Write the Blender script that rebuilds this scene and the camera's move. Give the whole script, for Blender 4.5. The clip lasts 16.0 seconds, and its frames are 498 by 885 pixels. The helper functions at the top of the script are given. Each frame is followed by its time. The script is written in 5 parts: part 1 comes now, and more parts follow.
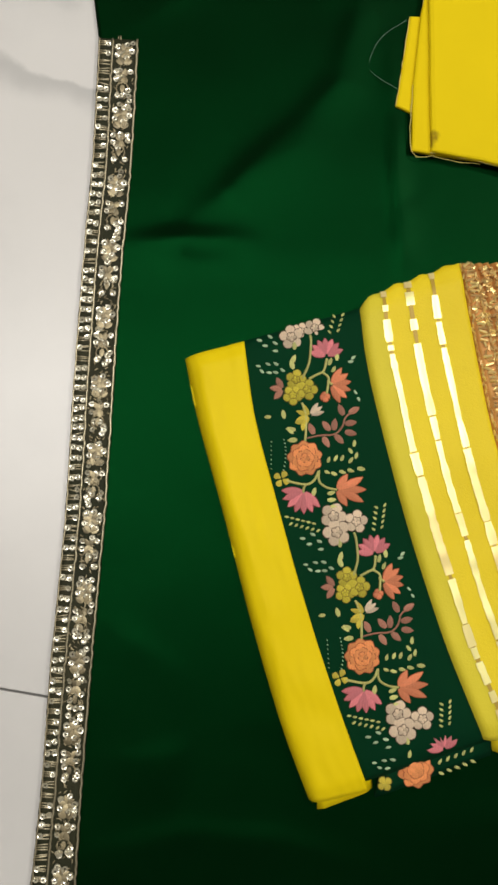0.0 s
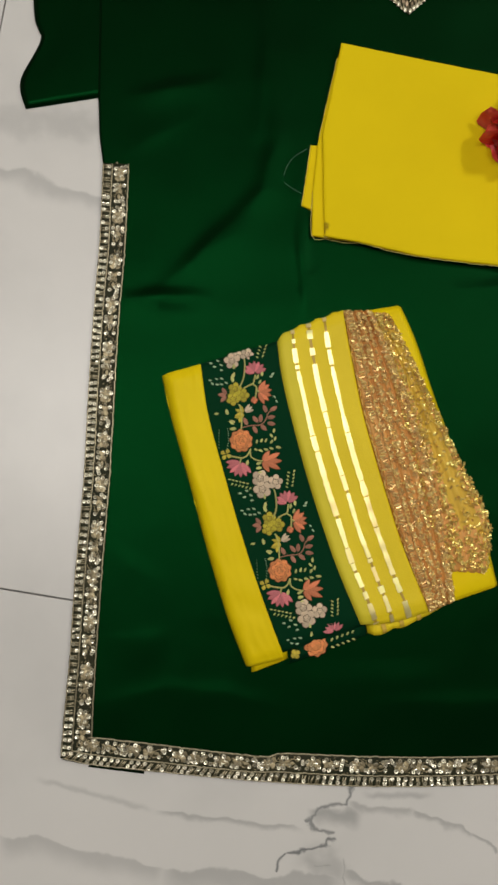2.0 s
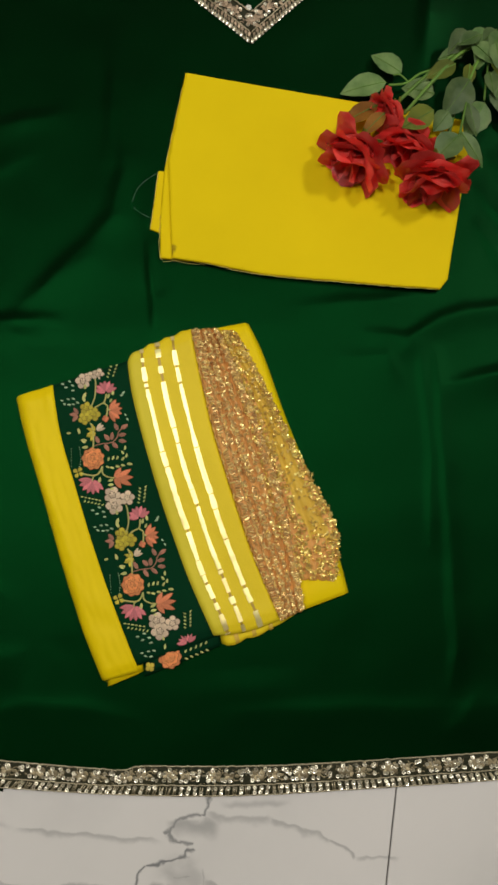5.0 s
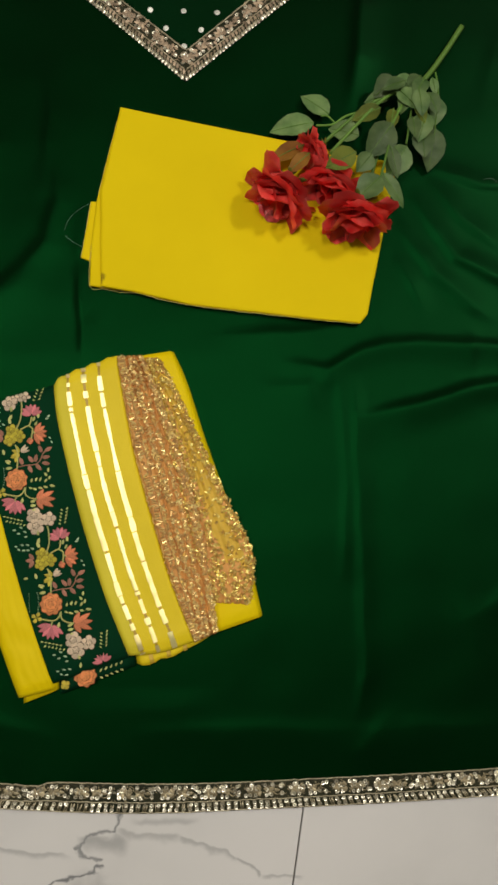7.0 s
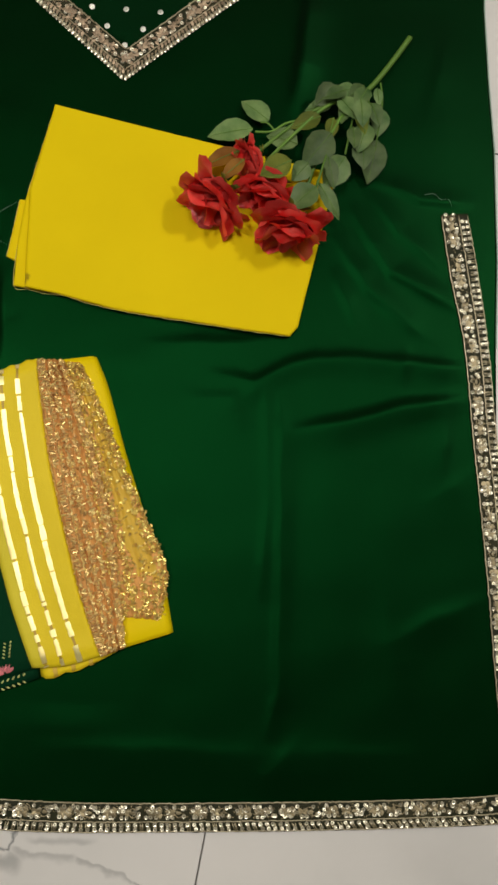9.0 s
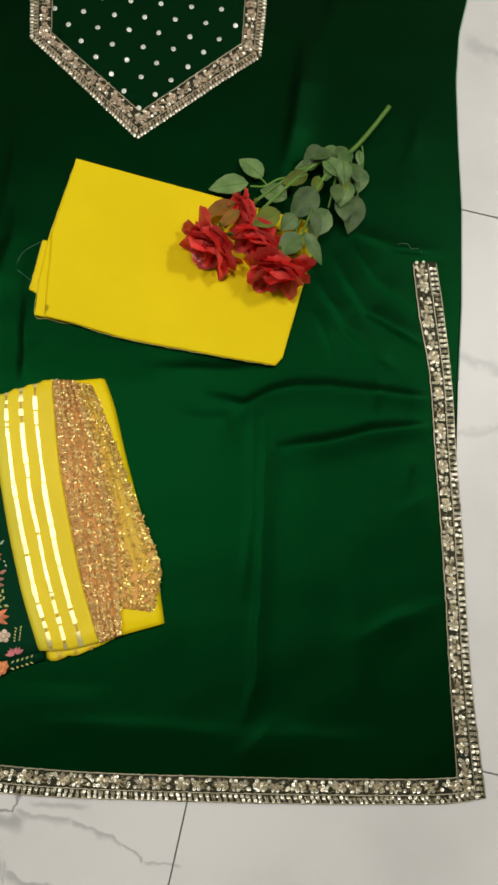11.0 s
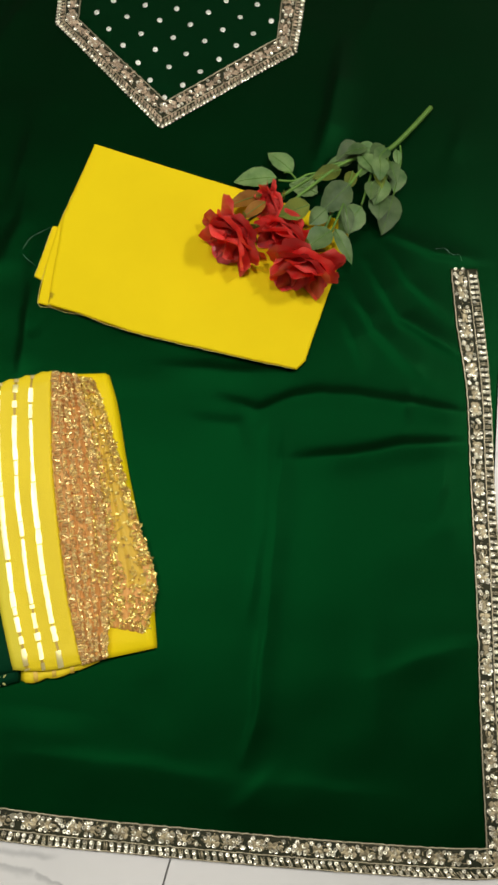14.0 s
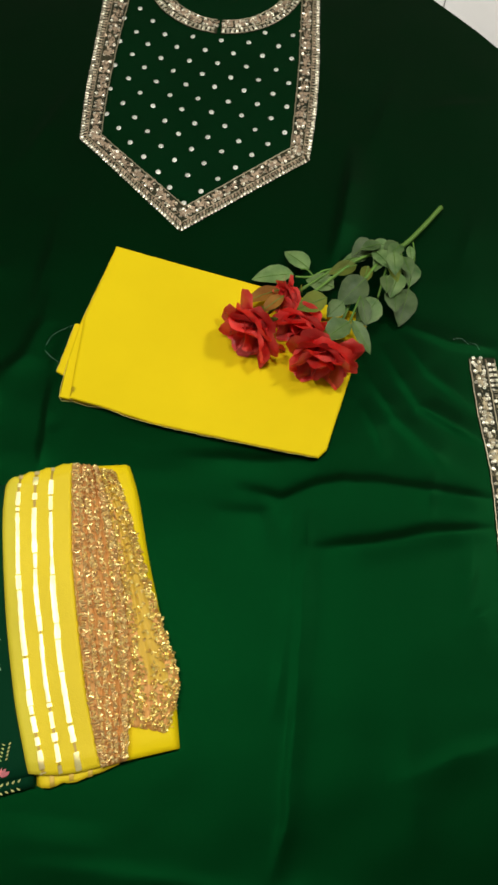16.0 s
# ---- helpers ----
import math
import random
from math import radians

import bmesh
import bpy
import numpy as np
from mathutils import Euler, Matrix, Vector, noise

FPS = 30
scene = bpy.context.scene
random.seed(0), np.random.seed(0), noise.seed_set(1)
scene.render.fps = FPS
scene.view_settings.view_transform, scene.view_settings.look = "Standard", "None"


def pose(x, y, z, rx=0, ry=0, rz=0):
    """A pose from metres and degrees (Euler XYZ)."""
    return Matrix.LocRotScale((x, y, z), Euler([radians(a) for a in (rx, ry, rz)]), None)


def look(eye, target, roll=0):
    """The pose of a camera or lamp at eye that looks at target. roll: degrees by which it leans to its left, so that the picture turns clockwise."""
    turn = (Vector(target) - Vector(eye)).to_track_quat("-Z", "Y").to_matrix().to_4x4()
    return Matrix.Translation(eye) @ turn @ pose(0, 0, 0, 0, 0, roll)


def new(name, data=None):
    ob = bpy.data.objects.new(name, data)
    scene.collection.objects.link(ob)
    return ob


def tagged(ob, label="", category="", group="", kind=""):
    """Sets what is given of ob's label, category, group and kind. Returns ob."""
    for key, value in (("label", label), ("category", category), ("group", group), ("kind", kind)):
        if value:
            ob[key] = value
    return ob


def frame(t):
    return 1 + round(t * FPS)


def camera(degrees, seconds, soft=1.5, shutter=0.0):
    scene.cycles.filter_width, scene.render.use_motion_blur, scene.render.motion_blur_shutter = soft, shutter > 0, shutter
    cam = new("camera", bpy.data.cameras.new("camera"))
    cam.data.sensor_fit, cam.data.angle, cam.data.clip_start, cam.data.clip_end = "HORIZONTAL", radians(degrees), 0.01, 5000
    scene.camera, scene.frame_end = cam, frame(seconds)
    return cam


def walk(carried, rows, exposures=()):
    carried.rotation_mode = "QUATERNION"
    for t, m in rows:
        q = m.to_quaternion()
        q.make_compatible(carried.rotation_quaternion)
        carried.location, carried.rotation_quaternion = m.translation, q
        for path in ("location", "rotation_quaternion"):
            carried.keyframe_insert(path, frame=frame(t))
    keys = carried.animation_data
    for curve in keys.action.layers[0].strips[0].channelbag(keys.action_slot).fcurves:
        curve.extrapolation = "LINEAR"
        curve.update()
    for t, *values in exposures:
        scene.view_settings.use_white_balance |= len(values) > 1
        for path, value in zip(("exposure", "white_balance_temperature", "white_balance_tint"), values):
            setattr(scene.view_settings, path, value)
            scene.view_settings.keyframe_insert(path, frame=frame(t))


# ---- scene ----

cam = camera(31.8, 16.0, soft=2.8)
PATH = [
    (0, (0.116, 0.262, 0.547), (0.156, 0.4, -1.448), 17.2),
    (0.5, (0.127, 0.25, 0.585), (0.159, 0.408, -1.409), 12.3),
    (1, (0.144, 0.243, 0.672), (0.158, 0.408, -1.321), 5.5),
    (1.5, (0.152, 0.231, 0.769), (0.161, 0.403, -1.224), 3.2),
    (2, (0.159, 0.221, 0.821), (0.182, 0.387, -1.172), 8.3),
    (2.5, (0.166, 0.218, 0.817), (0.193, 0.378, -1.176), 10.2),
    (3, (0.188, 0.213, 0.842), (0.205, 0.382, -1.151), 5.9),
    (3.5, (0.214, 0.207, 0.837), (0.234, 0.394, -1.154), 5.8),
    (4, (0.241, 0.207, 0.839), (0.274, 0.41, -1.15), 8.3),
    (4.5, (0.253, 0.214, 0.845), (0.324, 0.408, -1.145), 19.1),
    (5, (0.29, 0.206, 0.841), (0.336, 0.436, -1.145), 9.9),
    (7.5, (0.374, 0.222, 0.872), (0.469, 0.483, -1.108), 20.1),
    (8, (0.407, 0.234, 0.85), (0.491, 0.48, -1.133), 18.5),
    (8.5, (0.412, 0.226, 0.851), (0.516, 0.498, -1.128), 21.6),
    (9, (0.424, 0.225, 0.85), (0.519, 0.499, -1.128), 21.5),
    (11.5, (0.444, 0.184, 0.975), (0.497, 0.579, -0.985), 11.7),
    (12, (0.439, 0.174, 0.965), (0.472, 0.637, -0.98), 7.8),
    (12.5, (0.45, 0.173, 0.949), (0.482, 0.66, -0.991), 4.8),
    (13, (0.444, 0.167, 0.896), (0.498, 0.659, -1.042), 7.4),
    (13.5, (0.43, 0.147, 0.892), (0.513, 0.714, -1.024), 14.0),
    (14, (0.46, 0.143, 0.853), (0.464, 0.655, -1.08), 7.6),
    (14.5, (0.468, 0.128, 0.857), (0.471, 0.697, -1.061), 6.6),
    (15, (0.469, 0.12, 0.85), (0.464, 0.755, -1.046), 5.3),
    (15.5, (0.464, 0.119, 0.834), (0.437, 0.821, -1.039), 3.8),
    (16, (0.453, 0.114, 0.833), (0.399, 0.885, -1.011), 2.5),
]
walk(cam, [(t, look(eye, aim, roll)) for t, eye, aim, roll in PATH],
     [(0, 0.42, 6550, 10), (0.5, 0.31, 6550, 10), (1.0, 0.14, 6600, 10), (1.5, 0.08, 6600, 10), (3.5, 0.06, 6650, 10), (5.0, 0.12, 6700, 10),
      (9.0, 0.17, 6800, 10), (11.5, 0.42, 6450, 8), (16, 0.53, 6500, 8)])

# ---------------------------------------------------------------- light
world = bpy.data.worlds.new("world")
scene.world = world
world.use_nodes = True
world.node_tree.nodes["Background"].inputs[0].default_value = (0.9, 0.95, 1.0, 1)
world.node_tree.nodes["Background"].inputs[1].default_value = 0.02


def area_lamp(name, place, size, watts, colour):
    data = bpy.data.lights.new(name, "AREA")
    data.shape, data.size, data.energy, data.color = "DISK", size, watts, colour
    ob = new(name, data)
    ob.matrix_world = pose(*place)
    return ob


LAMPS = ((-0.6, 0.60, 20), (0.42, 0.72, 14), (1.95, 1.35, 30))
for lx, ly, watts in LAMPS:
    area_lamp("ceiling_lamp_light", (lx, ly, 2.655), 0.36, watts, (1.0, 0.965, 0.915))


# ---------------------------------------------------------------- helpers
def lerp(a, b, t):
    return a + (b - a) * t


def curve_at(pts, t):
    """A smooth point at t in 0..1 along a few control points."""
    n = len(pts) - 1
    f = min(max(t, 0), 1) * n
    i = min(int(f), n - 1)
    f -= i
    p = [np.array(pts[min(max(k, 0), n)], float) for k in (i - 1, i, i + 1, i + 2)]
    return 0.5 * (2 * p[1] + (p[2] - p[0]) * f + (2 * p[0] - 5 * p[1] + 4 * p[2] - p[3]) * f * f
                  + (3 * p[1] - p[0] - 3 * p[2] + p[3]) * f ** 3)


def even(pts, n):
    """n + 1 points evenly spaced along the smooth line."""
    fine = np.array([curve_at(pts, k / 400) for k in range(401)])
    run = np.concatenate([[0], np.cumsum(np.linalg.norm(np.diff(fine, axis=0), axis=1))])
    want = np.linspace(0, run[-1], n + 1)
    return np.stack([np.interp(want, run, fine[:, k]) for k in range(fine.shape[1])], 1), run[-1]


def mesh_object(name, bm, material, smooth=True):
    me = bpy.data.meshes.new(name)
    bm.normal_update()
    bm.to_mesh(me)
    bm.free()
    me.materials.append(material)
    if smooth:
        me.polygons.foreach_set("use_smooth", [True] * len(me.polygons))
    return new(name, me)


def part(name, bm, material, parent, label="", smooth=True, kind=""):
    ob = mesh_object(name, bm, material, smooth)
    ob.parent = parent
    return tagged(ob, label, kind=kind)


def thing(name, place, label, category, group=""):
    ob = new(name)
    ob.empty_display_size = 0.02
    ob.location = place
    return tagged(ob, label, category, group)


def from_lists(name, verts, faces, material, parent, label="", smooth=True, kind=""):
    me = bpy.data.meshes.new(name)
    me.from_pydata([tuple(v) for v in verts], [], faces)
    me.materials.append(material)
    me.update()
    if smooth:
        me.polygons.foreach_set("use_smooth", [True] * len(me.polygons))
    ob = new(name, me)
    ob.parent = parent
    return tagged(ob, label, kind=kind)


def sheet(edge_a, edge_b, height, nu, nv, foot, wobble=None):
    """A closed sheet between two lines, its top at height(u, v), its rim let down to foot."""
    bm = bmesh.new()
    a, _ = even(edge_a, nv)
    b, _ = even(edge_b, nv)
    grid = []
    for j in range(nv + 1):
        row = []
        for i in range(nu + 1):
            u, v = i / nu, j / nv
            p = lerp(a[j], b[j], u)
            if wobble:
                p = p + wobble(u, v)
            row.append(bm.verts.new((p[0], p[1], height(u, v))))
        grid.append(row)
    for j in range(nv):
        for i in range(nu):
            bm.faces.new((grid[j][i], grid[j + 1][i], grid[j + 1][i + 1], grid[j][i + 1]))
    ring = [grid[0][i] for i in range(nu + 1)] + [grid[j][nu] for j in range(1, nv + 1)] \
        + [grid[nv][i] for i in range(nu - 1, -1, -1)] + [grid[j][0] for j in range(nv - 1, 0, -1)]
    low = [bm.verts.new((v.co.x, v.co.y, foot)) for v in ring]
    for k in range(len(ring)):
        m = (k + 1) % len(ring)
        bm.faces.new((ring[k], ring[m], low[m], low[k]))
    bmesh.ops.recalc_face_normals(bm, faces=bm.faces)
    return bm


def tube(bm, pts, radius, sides=6, taper=1.0):
    pts = [Vector(p) for p in pts]
    rings = []
    for k, p in enumerate(pts):
        d = (pts[min(k + 1, len(pts) - 1)] - pts[max(k - 1, 0)]).normalized()
        x = d.cross(Vector((0, 0, 1)))
        x = x.normalized() if x.length > 1e-4 else Vector((1, 0, 0))
        y = d.cross(x)
        r = radius * lerp(1.0, taper, k / max(1, len(pts) - 1))
        rings.append([bm.verts.new(p + (x * math.cos(q) + y * math.sin(q)) * r)
                      for q in (2 * math.pi * s / sides for s in range(sides))])
    for a, b in zip(rings, rings[1:]):
        for s in range(sides):
            bm.faces.new((a[s], a[(s + 1) % sides], b[(s + 1) % sides], b[s]))
    bm.faces.new(rings[0][::-1])
    bm.faces.new(rings[-1])


# ---------------------------------------------------------------- materials
def material(name):
    m = bpy.data.materials.new(name)
    m.use_nodes = True
    return m, m.node_tree.nodes, m.node_tree.links, m.node_tree.nodes["Principled BSDF"]


def noise_node(n, l, scale, detail=4.0, vector=None):
    t = n.new("ShaderNodeTexNoise")
    t.inputs["Scale"].default_value, t.inputs["Detail"].default_value = scale, detail
    if vector is not None:
        l.new(vector, t.inputs["Vector"])
    return t


def ramp(n, l, source, stops):
    r = n.new("ShaderNodeValToRGB")
    while len(r.color_ramp.elements) < len(stops):
        r.color_ramp.elements.new(0.5)
    for e, (p, c) in zip(r.color_ramp.elements, stops):
        e.position, e.color = p, (*c, 1)
    l.new(source, r.inputs[0])
    return r


def maths(n, l, op, a, b=None):
    m = n.new("ShaderNodeMath")
    m.operation = op
    for k, v in enumerate((a, b)):
        if v is None:
            continue
        if isinstance(v, (int, float)):
            m.inputs[k].default_value = v
        else:
            l.new(v, m.inputs[k])
    return m.outputs[0]


def bump(n, l, bsdf, source, strength, distance):
    b = n.new("ShaderNodeBump")
    b.inputs["Strength"].default_value, b.inputs["Distance"].default_value = strength, distance
    l.new(source, b.inputs["Height"])
    l.new(b.outputs[0], bsdf.inputs["Normal"])


def place_of(n):
    return n.new("ShaderNodeTexCoord").outputs["Object"]


def cloth(name, dark, light, rough, sheen=0.0, weave=1800, weave_strength=0.15, specular=0.4, crumple=0.0, tint=None):
    m, n, l, b = material(name)
    c = place_of(n)
    big = noise_node(n, l, 9, 5, c)
    r = ramp(n, l, big.outputs[0], [(0.3, dark), (0.7, light)])
    l.new(r.outputs[0], b.inputs["Base Color"])
    b.inputs["Roughness"].default_value = rough
    b.inputs["Specular IOR Level"].default_value = specular
    if tint:
        b.inputs["Specular Tint"].default_value = (*tint, 1)
    b.inputs["Sheen Weight"].default_value = sheen
    fine = noise_node(n, l, weave, 2, c)
    soft = noise_node(n, l, 60, 3, c)
    h = maths(n, l, "ADD", maths(n, l, "MULTIPLY", fine.outputs[0], 0.25), maths(n, l, "MULTIPLY", soft.outputs[0], crumple))
    bump(n, l, b, h, weave_strength, 0.002)
    return m


def metal(name, colour, rough, spread=0.25, metallic=1.0, tint=None):
    m, n, l, b = material(name)
    g = n.new("ShaderNodeNewGeometry")
    low = tuple(c * (1 - spread) for c in colour)
    high = tuple(min(1, c * (1 + spread)) for c in colour)
    r = ramp(n, l, g.outputs["Random Per Island"], [(0.0, low), (1.0, high)])
    l.new(r.outputs[0], b.inputs["Base Color"])
    b.inputs["Metallic"].default_value = metallic
    if tint:
        b.inputs["Specular Tint"].default_value = (*tint, 1)
        b.inputs["Specular IOR Level"].default_value = 1.0
    b.inputs["Roughness"].default_value = rough
    return m


def thread(name, colour, spread=0.18):
    m, n, l, b = material(name)
    c = place_of(n)
    w = n.new("ShaderNodeTexWave")
    w.inputs["Scale"].default_value, w.inputs["Distortion"].default_value = 700, 3
    l.new(c, w.inputs["Vector"])
    r = ramp(n, l, w.outputs[1], [(0.0, tuple(x * (1 - spread) for x in colour)), (1.0, tuple(min(1, x * (1 + spread)) for x in colour))])
    g = n.new("ShaderNodeNewGeometry")
    hsv = n.new("ShaderNodeHueSaturation")
    l.new(maths(n, l, "ADD", maths(n, l, "MULTIPLY", g.outputs["Random Per Island"], 0.5), 0.68), hsv.inputs["Value"])
    l.new(r.outputs[0], hsv.inputs["Color"])
    l.new(hsv.outputs[0], b.inputs["Base Color"])
    b.inputs["Roughness"].default_value = 0.6
    bump(n, l, b, w.outputs[1], 0.5, 0.0006)
    return m


def stained_yellow():
    """The yellow cotton with one small brown mark."""
    m = YELLOW.copy()
    m.name = "yellow_cotton_with_mark"
    n, l = m.node_tree.nodes, m.node_tree.links
    b = n["Principled BSDF"]
    old = b.inputs["Base Color"].links[0].from_socket
    mark = vein_mask(n, l, place_of(n), 0.2405, 0.4865, 0.2380, 0.5005, 0.0030, 0.75, 0.015, 0.5)
    mix = n.new("ShaderNodeMix")
    mix.data_type = "RGBA"
    l.new(mark, mix.inputs[0])
    l.new(old, mix.inputs[6])
    mix.inputs[7].default_value = (0.16, 0.09, 0.01, 1)
    l.new(mix.outputs[2], b.inputs["Base Color"])
    return m


GREEN = cloth("green_satin", (0.0002, 0.0030, 0.0007), (0.0003, 0.0044, 0.0010), 0.41, 0.0, 2200, 0.16, 0.262, 0.3, (0.02, 0.75, 0.15))
YOKE_GREEN = cloth("green_yoke_cloth", (0.0006, 0.009, 0.002), (0.0008, 0.012, 0.003), 0.6, 0.0, 1500, 0.2, 0.15, 0.0, (0.06, 0.7, 0.2))
BAND_GREEN = cloth("dark_green_band_cloth", (0.0008, 0.0185, 0.0070), (0.0012, 0.0235, 0.0090), 0.65, 0.0, 1700, 0.2, 0.25, 0.0, (0.12, 0.6, 0.25))
YELLOW = cloth("yellow_cotton", (0.70, 0.525, 0.003), (0.76, 0.575, 0.004), 0.75, 0.0, 1600, 0.22, 0.12)
YELLOW_SILK = cloth("yellow_silk", (0.72, 0.54, 0.004), (0.80, 0.61, 0.006), 0.45, 0.0, 1600, 0.2, 0.25, 0.4, (1.0, 0.85, 0.3))
YELLOW_NET = cloth("yellow_chiffon", (0.72, 0.545, 0.010), (0.84, 0.65, 0.020), 0.55, 0.0, 900, 0.4, 0.25, 0.8)
YELLOW_SHEER = cloth("sheer_yellow_chiffon", (0.60, 0.505, 0.026), (0.70, 0.59, 0.038), 0.6, 0.0, 900, 0.4, 0.25, 0.8)
GOLD_NET = cloth("gold_net", (0.58, 0.265, 0.068), (0.88, 0.48, 0.14), 0.6, 0.0, 900, 0.5, 0.3, 0.5)
GOLD_SHEER = cloth("gold_net_over_yellow", (0.60, 0.37, 0.04), (0.72, 0.48, 0.06), 0.6, 0.0, 900, 0.5, 0.3, 0.5)
LACE_NET = cloth("dark_lace_net", (0.008, 0.013, 0.005), (0.04, 0.037, 0.017), 0.7, 0.0, 900, 0.5, 0.2, 0.5)
SEQUIN = metal("champagne_sequin", (0.82, 0.77, 0.62), 0.30, 0.25, 0.8)
CORD = metal("antique_gold_cord", (0.42, 0.37, 0.25), 0.42, 0.2, 0.8)
STITCH = metal("antique_gold_thread", (0.28, 0.235, 0.14), 0.48, 0.45, 0.5)
YOKE_STITCH = metal("rose_gold_thread", (0.36, 0.27, 0.18), 0.5, 0.35, 0.5)
ROSE_GOLD = metal("rose_gold_bead", (1.0, 0.59, 0.24), 0.36, 0.4, 0.5, (1.0, 0.66, 0.28))
PALE_GOLD = metal("pale_gold_bead", (1.0, 0.62, 0.19), 0.36, 0.4, 0.6, (1.0, 0.70, 0.26))
DULL_FOIL = metal("worn_gold_foil", (0.50, 0.33, 0.04), 0.5, 0.3, 0.15)
SILVER = metal("silver_dot", (0.80, 0.80, 0.72), 0.42, 0.1, 0.55)
FOIL = metal("gold_foil", (1.0, 0.80, 0.34), 0.4, 0.16, 0.7)


def vein_mask(n, l, place, x0, y0, x1, y1, width, strength, jag, fade=0.25, lip=0.0):
    """How dark a wandering vein from one point to another makes the stone."""
    length = math.hypot(x1 - x0, y1 - y0)
    turn = math.atan2(y1 - y0, x1 - x0)
    mp = n.new("ShaderNodeMapping")
    mp.vector_type = "TEXTURE"
    mp.inputs["Location"].default_value = (x0, y0, 0)
    mp.inputs["Rotation"].default_value = (0, 0, turn)
    l.new(place, mp.inputs["Vector"])
    s = n.new("ShaderNodeSeparateXYZ")
    l.new(mp.outputs[0], s.inputs[0])
    wav = noise_node(n, l, 14 if jag > 0.02 else 42, 6, place)
    off = maths(n, l, "MULTIPLY", maths(n, l, "SUBTRACT", wav.outputs[0], 0.5), jag * 2)
    d = maths(n, l, "ADD", s.outputs[1], off)
    if lip:
        # a clear rim on one side, smoke on the other
        d = maths(n, l, "MAXIMUM", maths(n, l, "MULTIPLY", d, width / lip), maths(n, l, "MULTIPLY", d, -1.0))
    else:
        d = maths(n, l, "ABSOLUTE", d)
    across = n.new("ShaderNodeMapRange")
    across.interpolation_type = "SMOOTHSTEP"
    across.inputs[1].default_value, across.inputs[2].default_value = 0, width
    across.inputs[3].default_value, across.inputs[4].default_value = strength, 0
    l.new(d, across.inputs[0])
    mid = maths(n, l, "ABSOLUTE", maths(n, l, "SUBTRACT", s.outputs[0], length / 2))
    along = n.new("ShaderNodeMapRange")
    along.interpolation_type = "SMOOTHSTEP"
    along.inputs[1].default_value, along.inputs[2].default_value = length / 2 * (1 - fade), length / 2
    along.inputs[3].default_value, along.inputs[4].default_value = 1, 0
    l.new(mid, along.inputs[0])
    return maths(n, l, "MULTIPLY", across.outputs[0], along.outputs[0])


